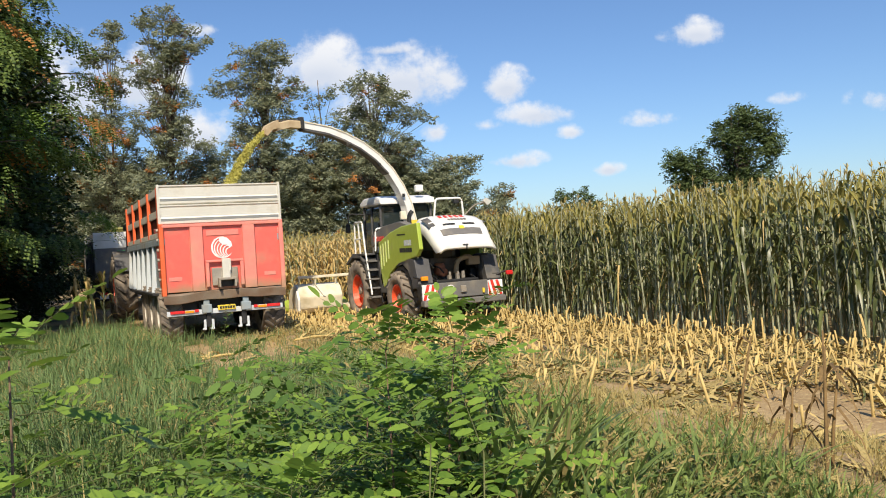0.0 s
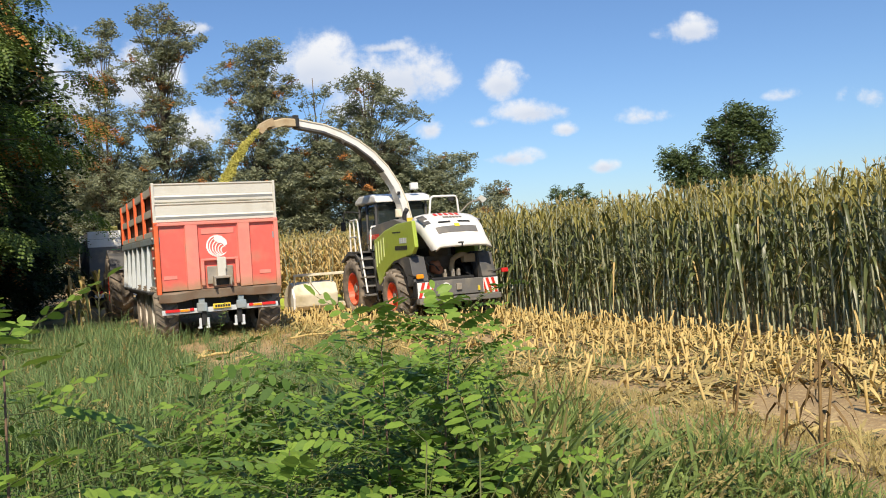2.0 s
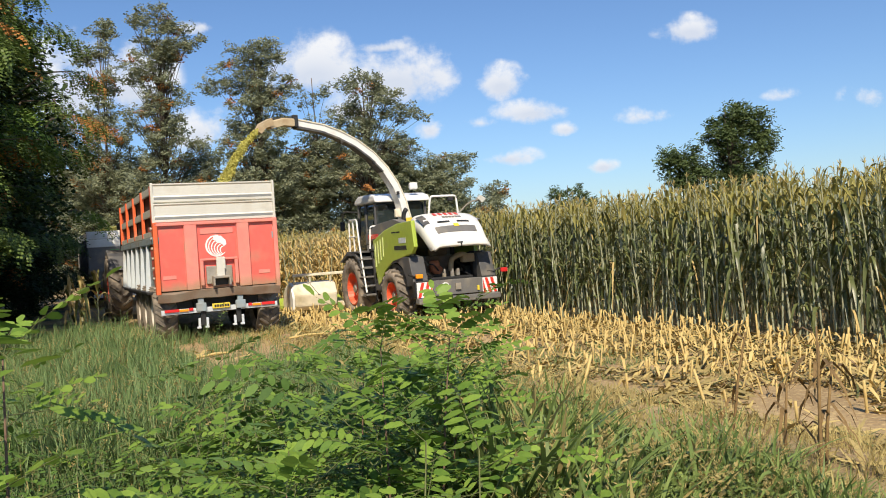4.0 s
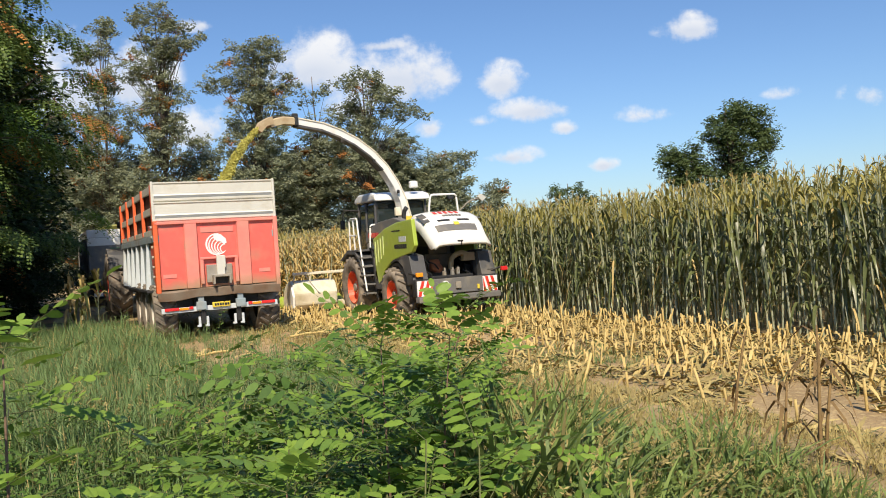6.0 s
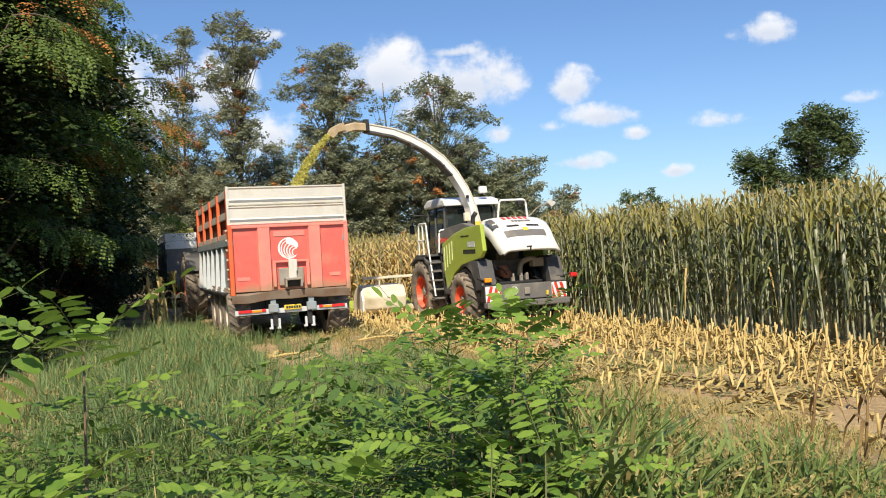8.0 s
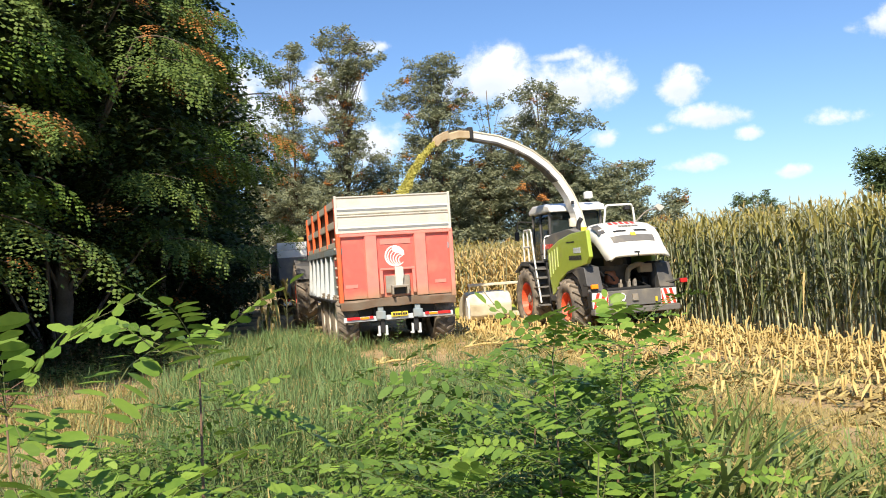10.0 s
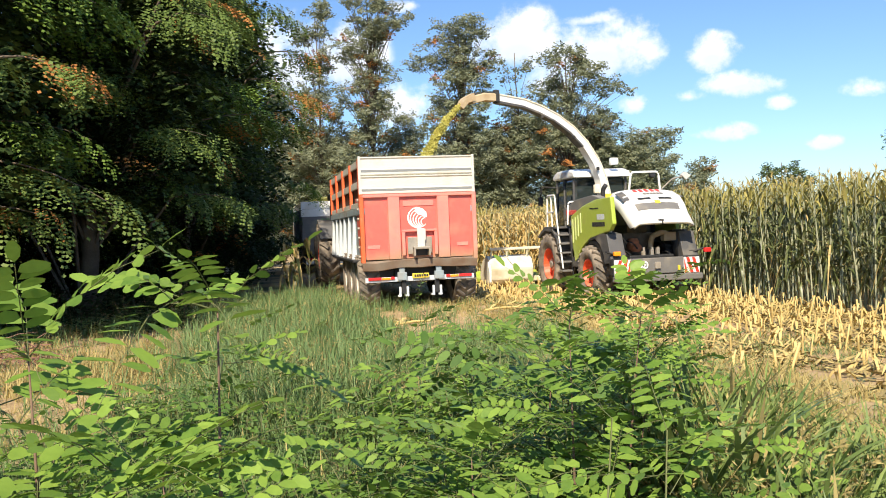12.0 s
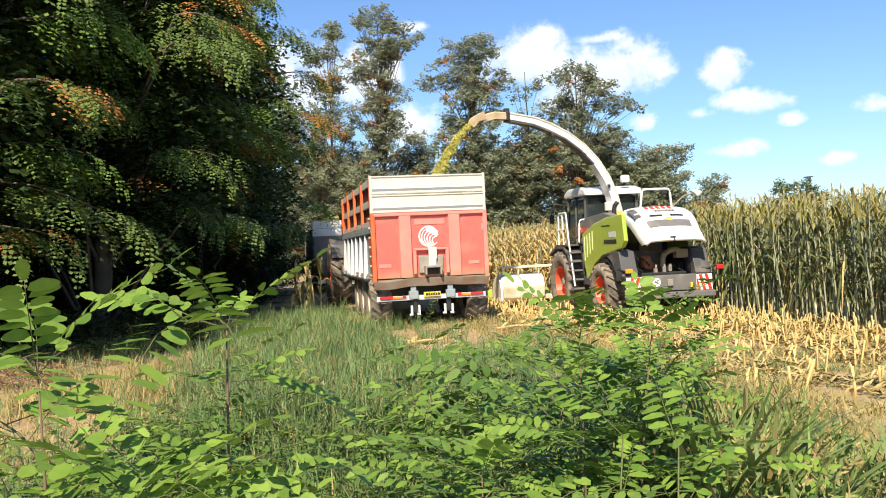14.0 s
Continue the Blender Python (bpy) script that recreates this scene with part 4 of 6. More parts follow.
def bar_row(parent, name, x, y, z, widths, height, depth_axis, material, gap=0.25, slant=0.0, label=""):
    """Unreadable or plain lettering: a row of bars, thin blocks on a face."""
    bm = bmesh.new()
    p = 0.0
    for w in widths:
        if depth_axis == "y":
            box(bm, (x + p + w / 2, y, z), (w, 0.006, height))
        else:
            box(bm, (x, y - p - w / 2, z), (0.006, w, height))
        p += w * (1 + gap)
    return part(name, bm, material, parent, label)


# -- red forage trailer --
def build_red_trailer():
    u, a = 3.40, 17.95
    root = thing("forage_trailer", at_field(u, a), "red steel forage trailer with grey aluminium boards and dusty tailgate", "farm trailer")
    zb, zt, ztop, W, Ln = 1.03, 2.40, 3.20, 1.24, 7.0
    gate = part("tailgate", boxes(((0, 0.05, (zb + zt) / 2), (2 * W - 0.06, 0.07, zt - zb)), bevel=0.008), M_red, root, "red painted steel tailgate with dirt along its lower edge")
    for x in (-0.53, 0.53):
        part("pilaster", prism([(x - 0.14, 0.02), (x - 0.12, -0.045), (x + 0.12, -0.045), (x + 0.14, 0.02)], zb, zt - 0.01, "z", 0.006), M_red_pale, gate, "sun-faded red box-section upright")
    for x in (-W + 0.03, W - 0.03):
        part("corner_post", boxes(((x, 0.03, (zb + zt) / 2 - 0.02), (0.09, 0.16, zt - zb + 0.08)), bevel=0.015), M_orange if x < 0 else M_red_pale, gate)
    part("top_rail", boxes(((0, -0.005, zt - 0.03), (2 * W, 0.09, 0.06)), bevel=0.012), M_red_pale, gate)
    part("name_plate", boxes(((0, 0.006, zt - 0.20), (0.66, 0.01, 0.11)), bevel=0.003), M_red_pale, gate, "faded plate with worn unreadable writing")
    # round white emblem of curved strokes
    bm = bmesh.new()
    for k in range(6):
        ro, c0 = 0.225 - 0.028 * k, (0.032 * k * 0.9, -0.018 * k)
        a0, a1 = (75 if k == 0 else 110 - 8 * k), (325 if k == 0 else 285 - 6 * k)
        w = 0.024 if k else 0.036
        n = 22
        ring = []
        for i in range(n + 1):
            t = radians(a0 + (a1 - a0) * i / n)
            taper = math.sin(math.pi * min(1, max(0.02, i / n))) ** 0.4
            ring.append((bm.verts.new((c0[0] + ro * math.cos(t), 0, c0[1] + ro * math.sin(t))), bm.verts.new((c0[0] + (ro - w * taper) * math.cos(t), 0, c0[1] + (ro - w * taper) * math.sin(t)))))
        for (p, q), (r, s) in zip(ring, ring[1:]):
            bm.faces.new((p, q, s, r))
    head = [bm.verts.new((x, 0, z)) for x, z in ((-0.05, 0.215), (0.10, 0.20), (0.19, 0.11), (0.205, 0.02), (0.15, -0.01), (0.10, 0.05), (0.02, 0.06), (-0.06, 0.13))]
    bm.faces.new(head)
    bmesh.ops.recalc_face_normals(bm, faces=bm.faces)
    r = bmesh.ops.extrude_face_region(bm, geom=list(bm.faces))
    bmesh.ops.translate(bm, vec=(0, -0.006, 0), verts=[v for v in r["geom"] if isinstance(v, bmesh.types.BMVert)])
    emblem = part("emblem", bm, M_signwhite, gate, "round white emblem of curved strokes")
    emblem.location = (-0.02, 0.010, 1.89)
    for x, w in ((-0.98, 0.26), (0.94, 0.24)):
        part("maker_label", boxes(((x, 0.008, 1.30), (w, 0.008, 0.075)), bevel=0.002), M_red_pale, gate, "pale worn sticker with unreadable writing")
    # grain hatch
    part("hatch_bar", boxes(((0.0, -0.05, 1.62), (0.76, 0.06, 0.045)), bevel=0.01), M_red_pale, gate)
    for x in (-0.35, 0.35):
        part("hatch_guide", boxes(((x, -0.045, 1.36), (0.07, 0.06, 0.52)), bevel=0.01), M_red_pale, gate)
    part("hatch_slide", boxes(((0.0, -0.02, 1.30), (0.52, 0.05, 0.36)), bevel=0.01), M_steel, gate, "grey worn steel hatch slide")
    part("hatch_lever", boxes(((0.02, -0.07, 1.46), (0.16, 0.07, 0.40)), ((0.10, -0.08, 1.53), (0.04, 0.06, 0.24)), bevel=0.012), M_alu, gate)
    part("hatch_spout", boxes(((0.02, -0.12, 1.25), (0.36, 0.16, 0.05)), ((-0.14, -0.12, 1.17), (0.04, 0.16, 0.18)), ((0.18, -0.12, 1.17), (0.04, 0.16, 0.18)), bevel=0.01), M_steel, gate)
    part("hatch_mouth", boxes(((0.02, -0.055, 1.15), (0.27, 0.03, 0.13)), bevel=0.004), M_black, gate)
    # two aluminium boards over the tailgate
    for k, z0 in enumerate((zt + 0.005, zt + 0.405)):
        pts = [(0.02, z0), (-0.005, z0 + 0.02), (-0.005, z0 + 0.12), (0.012, z0 + 0.15), (0.012, z0 + 0.34), (-0.012, z0 + 0.365), (-0.012, z0 + 0.39), (0.05, z0 + 0.39), (0.05, z0)]
        b = part("extension_board", prism(pts, -W + 0.03, W - 0.03, "x"), M_alu, root, "dull folded aluminium extension board")
        part("board_seam", boxes(((0, -0.006, z0 + 0.095), (2 * W - 0.10, 0.008, 0.05)), bevel=0.002), M_alu_dark, b)
    for x in (-W + 0.015, W - 0.015):
        part("extension_post", boxes(((x, 0.03, zt + 0.41), (0.05, 0.09, 0.80)), bevel=0.01), M_alu, root)
    # dented lower lip and underrun
    bm = bmesh.new()
    n = 16
    rows = []
    for i in range(n + 1):
        x = -W + 2 * W * i / n
        dent = 0.05 * noise.noise(Vector((x * 1.6, 0, 5))) - 0.03 * (x / W) ** 2
        rows.append([bm.verts.new(p) for p in ((x, 0.0, zb - 0.01 + dent * 0.4), (x, -0.05, zb - 0.03 + dent), (x, -0.02, zb - 0.19 + dent), (x, 0.03, zb - 0.20 + dent))])
    for p, q in zip(rows, rows[1:]):
        for k in range(3):
            bm.faces.new((p[k], p[k + 1], q[k + 1], q[k]))
    part("lower_lip", bm, M_lip, root, "bent dusty steel lip under the tailgate")
    part("floor_frame", boxes(((0, 3.5, 0.93), (2.3, 6.8, 0.14)), ((-0.45, 3.4, 0.76), (0.14, 6.4, 0.24)), ((0.45, 3.4, 0.76), (0.14, 6.4, 0.24)), bevel=0.01), M_black, root)
    bar = part("light_bar", boxes(((0, 0.08, 0.60), (2.36, 0.05, 0.10)), bevel=0.008), M_pale, root, "pale bumper bar with lamps")
    for sg in (-1, 1):
        part("tail_lamp", boxes(((sg * 0.98, 0.04, 0.625), (0.28, 0.04, 0.06)), bevel=0.01), M_lamp_red, bar)
        part("turn_lamp", boxes(((sg * 0.74, 0.04, 0.62), (0.18, 0.04, 0.05)), bevel=0.01), M_lamp_orange, bar)
        part("marker_lamp", boxes(((sg * 0.60, 0.04, 0.63), (0.08, 0.04, 0.06)), bevel=0.01), M_lamp_red, bar)
        part("bracket", boxes(((sg * 0.40, 0.03, 0.66), (0.20, 0.10, 0.17)), ((sg * 0.40, 0.05, 0.80), (0.12, 0.08, 0.16)), bevel=0.015), M_bluegrey, bar, "light blue steel bracket")
        leg = part("support_hook", boxes(((sg * 0.36, 0.10, 0.44), (0.10, 0.10, 0.32)), bevel=0.015), M_black, root)
        for dx in (-0.09, 0.07):
            part("hook", boxes(((sg * 0.36 + dx, 0.03, 0.34), (0.05, 0.05, 0.20)), ((sg * 0.36 + dx - 0.02, 0.0, 0.25), (0.08, 0.08, 0.04)), bevel=0.012), M_pale, leg)
    plate = part("number_plate", boxes(((0.0, 0.02, 0.66), (0.36, 0.03, 0.10)), bevel=0.006), M_yellow, bar, "yellow plate with plain dark bars")
    bar_row(plate, "plate_bars", -0.14, 0.002, 0.66, (0.04,) * 6, 0.05, "y", M_ink, 0.3)
    part("rear_shield", boxes(((0, 0.35, 0.74), (2.2, 0.04, 0.2)), bevel=0.01), M_black, root)
    # sides
    for sg in (-1, 1):
        x = sg * (W - 0.04)
        side = part("side_wall", boxes(((x - sg * 0.02, Ln / 2, 1.52), (0.05, Ln - 0.2, 0.98)), bevel=0.01), M_bluegrey, root, "blue-grey lower side wall with pale ribs")
        part("side_rail", boxes(((x, Ln / 2, 2.06), (0.12, Ln, 0.14)), bevel=0.015), M_bluegrey, root)
        for k in range(6):
            y = 1.3 + k * 1.05
            bm = prism([(x, 2.0), (x + sg * 0.05, 2.0), (x + sg * 0.11, 1.02), (x, 1.0)], y - 0.045, y + 0.045, "y", 0.012)
            part("rib", bm, M_pale, side)
        part("mudguard_edge", boxes(((x + sg * 0.08, 3.0, 1.0), (0.2, 5.0, 0.05)), bevel=0.01), M_black, root)
        part("hinge_arm", prism([(0.10, 2.32), (0.95, 2.36), (0.42, 1.10), (0.12, 1.05)], x - 0.03, x + 0.03, "x", 0.01), M_red, root, "red steel gusset with bolts")
        bm = bmesh.new()
        for k in range(7):
            cyl((x + sg * 0.06, 0.14, 1.1 + 0.2 * k), 0.035, 0.06, "x", 10, bm)
        part("bolts", bm, M_steel, root)
        part("sill_rail", boxes(((x, Ln / 2, 2.20), (0.08, Ln, 0.12)), bevel=0.012), M_alu, root)
        for k in range(5):
            y = 0.12 + k * (Ln - 0.2) / 4
            part("stake", boxes(((x + sg * 0.02, y, 2.66), (0.07, 0.13, 1.0)), bevel=0.012), M_orange, root, "orange-red stake of the side frame")
        for z in (2.64, 3.08):
            part("side_board", boxes(((x, Ln / 2, z), (0.045, Ln - 0.1, 0.15)), bevel=0.008), M_alu, root)
        part("side_mesh", boxes(((x - sg * 0.05, Ln / 2, 2.66), (0.015, Ln - 0.1, 0.92)), bevel=0.0), M_black, root, "dark mesh panel behind the boards")
        for k in range(3):
            wheel(root, "wheel", sg * 1.06, 0.80 + 1.22 * k, 0.56, 0.46, M_rim_pale, 20, sg, 0.018)
    part("axles", cyl((0, 0.80, 0.56), 0.07, 1.9, bm=cyl((0, 2.02, 0.56), 0.07, 1.9, bm=cyl((0, 3.24, 0.56), 0.07, 1.9))), M_black, root)
    part("front_wall", boxes(((0, Ln - 0.05, 2.1), (2 * W - 0.1, 0.06, 2.1)), bevel=0.01), M_red, root)
    part("drawbar", prism([(-0.5, Ln - 0.3), (0.5, Ln - 0.3), (0.12, Ln + 1.5), (-0.12, Ln + 1.5)], 0.62, 0.80, "z", 0.01), M_red, root)
    # chopped load inside
    bm = bmesh.new()
    n, mrow = 14, 24
    g = [[bm.verts.new((-1.1 + 2.2 * i / n, 0.15 + (Ln - 0.3) * j / mrow, 2.55 + 0.35 * math.sin(math.pi * i / n) * math.sin(math.pi * j / mrow) + 0.05 * noise.noise(Vector((i * 0.7, j * 0.7, 0))))) for i in range(n + 1)] for j in range(mrow + 1)]
    for j in range(mrow):
        for i in range(n):
            bm.faces.new((g[j][i], g[j][i + 1], g[j + 1][i + 1], g[j + 1][i]))
    load = part("maize_load", bm, M_chaff, None, smooth=True)
    load.matrix_world = at_field(u, a)
    tagged(load, "loose yellow-green chopped maize inside the trailer", "chopped maize", kind="stuff")


# -- tractors --
def build_tractor(u, a, paint, label):
    root = thing("tractor", at_field(u, a), label, "tractor")
    for sg in (-1, 1):
        wheel(root, "rear_wheel", sg * 1.02, 0.9, 0.93, 0.62, M_rim_red, 20, sg, 0.05)
        wheel(root, "front_wheel", sg * 0.98, 3.6, 0.70, 0.52, M_rim_red, 18, sg, 0.045)
        part("fender", prism([(0.0, 1.45), (0.25, 1.85), (0.9, 2.05), (1.5, 1.85), (1.75, 1.5), (1.6, 1.5), (1.4, 1.75), (0.9, 1.93), (0.35, 1.75), (0.12, 1.45)], sg * 0.72, sg * 1.30, "x", 0.01), paint, root)
    part("hood", prism([(1.9, 1.0), (1.9, 1.95), (2.6, 1.95), (4.2, 1.72), (4.45, 1.45), (4.4, 0.95)], -0.45, 0.45, "x", 0.05), paint, root)
    part("chassis", boxes(((0, 2.3, 0.85), (0.6, 4.0, 0.4)), bevel=0.03), M_black, root)
    cab = part("cab", prism([(0.35, 1.5), (0.25, 2.65), (1.75, 2.65), (2.05, 1.9), (2.0, 1.4)], -0.78, 0.78, "x", 0.05), M_glass, root, "dark tinted cab glass")
    for x in (-0.76, 0.76):
        for y0, y1 in ((0.33, 0.25), (2.02, 1.75)):
            part("pillar", pipe([(x, y0, 1.5), (x, y1, 2.7)], 0.045), M_grey, cab)
    part("roof", boxes(((0, 1.0, 2.76), (1.75, 1.85, 0.2)), bevel=0.06), paint, cab)
    part("hitch", boxes(((0, 0.1, 0.7), (0.5, 0.5, 0.25)), bevel=0.02), M_black, root)


# -- dark grey trailer ahead --
def build_dark_trailer():
    u, a = 3.05, 35.4
    root = thing("tipping_trailer", at_field(u, a), "dark grey grain trailer with pale boards, heaped with chopped maize", "farm trailer")
    Ln = 7.0
    gate = part("tailgate", boxes(((0, 0.0, 1.85), (2.42, 0.08, 1.0)), bevel=0.02), M_midgrey, root, "dark grey tailgate with pale lettering bars")
    part("lower_gate", prism([(-1.18, 1.33), (1.18, 1.33), (0.95, 0.82), (-0.95, 0.82)], -0.03, 0.05, "y", 0.01), M_midgrey, gate)
    bar_row(gate, "name_bars", -0.52, -0.045, 1.62, (0.13, 0.05, 0.13, 0.05, 0.14, 0.06), 0.26, "y", M_alu, 0.75, label="pale lettering as plain bars")
    bar_row(gate, "green_bars", -0.40, -0.045, 2.16, (0.13, 0.13, 0.13, 0.13), 0.16, "y", M_green_film, 0.35)
    part("hatch", boxes(((-0.10, -0.06, 1.02), (0.30, 0.06, 0.28)), bevel=0.01), M_black, gate)
    part("warning_label", boxes(((0.28, -0.045, 1.0), (0.16, 0.01, 0.12)), bevel=0.002), M_yellow, gate)
    part("upper_board", boxes(((0, 0.0, 2.50), (2.46, 0.07, 0.30)), ((0, 0.0, 2.81), (2.46, 0.07, 0.30)), bevel=0.02), M_white, root, "pale upper boards")
    for sg in (-1, 1):
        part("side_wall", boxes(((sg * 1.2, Ln / 2, 1.85), (0.06, Ln, 1.0)), bevel=0.01), M_midgrey, root)
        part("side_board", boxes(((sg * 1.2, Ln / 2, 2.66), (0.06, Ln, 0.60)), bevel=0.01), M_white, root)
        for k in range(7):
            part("rib", boxes(((sg * 1.25, 0.3 + k * 1.06, 1.9), (0.08, 0.09, 1.5)), bevel=0.01), M_grey, root)
        for k in range(2):
            wheel(root, "wheel", sg * 0.95, 1.5 + 1.5 * k, 0.55, 0.5, M_rim_pale, 20, sg, 0.018)
        part("mudflap", boxes(((sg * 0.95, 0.6, 0.55), (0.5, 0.02, 0.5)), bevel=0.002), M_black, root)
        part("tail_lamp", boxes(((sg * 0.95, -0.03, 0.62), (0.28, 0.05, 0.09)), bevel=0.01), M_lamp_red, root)
    part("chassis", boxes(((0, 3.2, 1.0), (1.4, 6.4, 0.3)), bevel=0.02), M_black, root)
    part("bumper", boxes(((0, 0.0, 0.48), (2.2, 0.08, 0.14)), ((-0.55, 0.02, 0.68), (0.14, 0.08, 0.32)), bevel=0.02), M_white, root)
    part("front_wall", boxes(((0, Ln - 0.03, 2.0), (2.4, 0.06, 1.7)), bevel=0.01), M_midgrey, root)
    bm = bmesh.new()
    n, mrow = 12, 20
    g = [[bm.verts.new((-1.16 + 2.32 * i / n, 0.05 + (Ln - 0.1) * j / mrow, 2.9 + 0.36 * math.sin(math.pi * i / n) ** 0.8 * (0.55 + 0.45 * math.sin(math.pi * j / mrow)) + 0.06 * noise.noise(Vector((i * 0.6, j * 0.6, 4))))) for i in range(n + 1)] for j in range(mrow + 1)]
    for j in range(mrow):
        for i in range(n):
            bm.faces.new((g[j][i], g[j][i + 1], g[j + 1][i + 1], g[j + 1][i]))
    load = part("maize_heap", bm, M_chaff, None, smooth=True)
    load.matrix_world = at_field(u, a)
    tagged(load, "heap of yellow-green chopped maize over the grey trailer", "chopped maize", kind="stuff")


# -- forage harvester --
SPOUT_END = Vector((-4.4, 2.30, 5.69))


def build_harvester():
    u, a = 10.02, 20.35
    here = FIELD @ pose(u, a, 0.0) @ Matrix.Scale(0.96, 4)
    root = thing("forage_harvester", here, "lime green and white self-propelled forage harvester with raised spout", "harvester")
    for sg in (-1, 1):
        wheel(root, "rear_wheel", sg * 1.12, 1.55, 0.72, 0.56, M_rim_red, 18, sg, 0.05)
        wheel(root, "front_wheel", sg * 1.22, 4.45, 0.92, 0.66, M_rim_red, 20, sg, 0.055, 0.88)
    part("chassis", boxes(((0, 3.2, 0.95), (1.3, 5.8, 0.5)), ((0, 1.55, 0.72), (1.8, 0.3, 0.3)), ((0, 4.45, 0.95), (1.9, 0.4, 0.4)), bevel=0.03), M_black, root)
    # side panels
    green = [(0.02, 2.80), (-0.10, 2.08), (0.12, 1.90), (1.5, 1.70), (2.1, 1.45), (2.5, 1.10), (2.72, 1.0), (2.92, 1.55), (2.98, 2.34), (2.0, 2.62), (1.1, 2.76)]
    shell = [(0.35, 1.80), (0.10, 1.05), (0.55, 1.0), (0.62, 1.25), (0.85, 1.52), (1.2, 1.68), (1.6, 1.70), (2.1, 1.55), (2.4, 1.2), (2.55, 0.85), (2.9, 0.85), (3.0, 1.0), (2.4, 1.45), (1.9, 1.66), (0.8, 1.86)]
    top = [(0.7, 2.76), (1.9, 2.62), (3.7, 2.22), (3.7, 2.55), (2.7, 2.82), (1.4, 2.90)]
    for sg in (-1, 1):
        x = sg * 1.28
        panel = part("side_panel", prism(green if sg < 0 else [(y + 1.2, z - 0.5) for y, z in green], x - sg * 0.12, x, "x", 0.03), M_lime, root, "lime green side panel with pale slots")
        part("rear_fender", prism(shell, x - sg * 0.45, x - sg * 0.01, "x", 0.015), M_grey, root, "dark grey fender over the rear wheel")
        part("upper_panel", prism(top, x - sg * 0.3, x - sg * 0.05, "x", 0.02), M_midgrey, root, "grey sloping upper panel")
        for k in range(4):
            y = 2.80 - 0.21 * k
            z0, z1 = 1.55 + 0.10 * k, 2.26 + 0.05 * k
            part("slot", boxes(((x + sg * 0.004, y, (z0 + z1) / 2), (0.02, 0.065, z1 - z0)), bevel=0.006), M_lime_pale, panel)
        if sg < 0:
            bar_row(panel, "model_bars", x - 0.004, 1.30, 2.08, (0.12, 0.13, 0.14, 0.13, 0.13, 0.13), 0.12, "x", M_ink, 0.15)
            bar_row(panel, "number_bars", x - 0.004, 0.95, 2.28, (0.15, 0.15, 0.15), 0.15, "x", M_pale, 0.15)
            bar_row(panel, "dealer_bars", x - 0.004, 1.45, 2.52, (0.3, 0.28), 0.035, "x", M_ink, 0.1)
            bar_row(root, "brand_bars", x + 0.045, 3.45, 2.46, (0.16, 0.13, 0.16, 0.16, 0.15), 0.14, "x", M_signred, 0.12)
        part("wheel_arch", prism([(0.62, 1.0), (0.85, 1.45), (1.25, 1.63), (1.7, 1.62), (2.15, 1.40), (2.42, 0.95), (2.2, 0.95), (2.0, 1.30), (1.6, 1.52), (1.25, 1.52), (0.95, 1.35), (0.75, 1.0)], x - sg * 0.62, x - sg * 0.05, "x", 0.01), M_black, root)
        part("front_fender", prism([(3.45, 1.35), (3.6, 1.75), (4.0, 1.98), (4.8, 2.0), (5.4, 1.75), (5.3, 1.70), (4.75, 1.92), (4.05, 1.90), (3.68, 1.70), (3.55, 1.35)], sg * 0.85, sg * 1.52, "x", 0.012), M_grey, root, "dark fender over the front wheel")
    # engine bay
    part("bay_floor", boxes(((0, 1.3, 1.08), (2.2, 2.2, 0.08)), ((0, 2.35, 1.7), (2.2, 0.06, 1.3)), bevel=0.01), M_black, root)
    engine = part("engine", boxes(((-0.1, 1.5, 1.45), (0.9, 1.2, 0.7)), ((-0.1, 1.4, 1.9), (0.6, 0.9, 0.25)), bevel=0.04), M_engine, root)
    part("turbo", cyl((-0.35, 0.72, 1.50), 0.16, 0.22, "x", 18, cyl((-0.30, 0.66, 1.40), 0.12, 0.25, "y", 14)), M_copper, engine, "rusty brown turbo housing", True)
    part("air_pipe", arc_pipe([(0.10, 0.6, 1.35), (0.12, 0.55, 1.70), (0.45, 0.5, 1.82), (0.75, 0.55, 1.62)], 0.075, 0.14, 12), M_tan, engine, "dusty tan air pipe", True)
    part("cooler_box", boxes(((0.62, 0.55, 1.68), (0.36, 0.22, 0.24)), bevel=0.02), M_tan, engine)
    part("engine_deck", boxes(((0, 1.95, 2.70), (1.9, 1.3, 0.10)), bevel=0.03), M_midgrey, root)
    part("tank", cyl((0.92, 0.55, 1.48), 0.17, 0.75, "z", 18), M_black, root, smooth=True)
    for x0, z0 in ((-0.75, 1.35), (-0.6, 1.6), (0.2, 1.25), (0.45, 1.3), (-0.9, 1.75)):
        part("hose", arc_pipe([(x0, 0.7, z0), (x0 + 0.1, 0.4, z0 - 0.05), (x0 + 0.25, 0.45, z0 - 0.22)], 0.022, 0.08, 6), M_black, engine)
    for k, x0 in enumerate((-0.2, 0.05, 0.22)):
        part("valve", boxes(((x0, 0.42, 1.22 + 0.04 * k), (0.09, 0.10, 0.18)), ((x0, 0.38, 1.36), (0.05, 0.05, 0.10)), bevel=0.012), M_steel, engine)
    # bonnet: a thick, rounded white lid tipped up at the rear
    bm = bmesh.new()
    prof = [(1.45, 2.95, 0.92), (1.2, 3.01, 0.97), (0.9, 2.99, 0.99), (0.52, 2.86, 0.99), (0.25, 2.66, 0.97), (-0.02, 2.38, 0.92), (-0.22, 2.08, 0.86), (-0.18, 2.02, 0.84)]
    n = 12
    rows = []
    for y, z, w in prof:
        row = []
        for i in range(n + 1):
            t = -1 + 2 * i / n
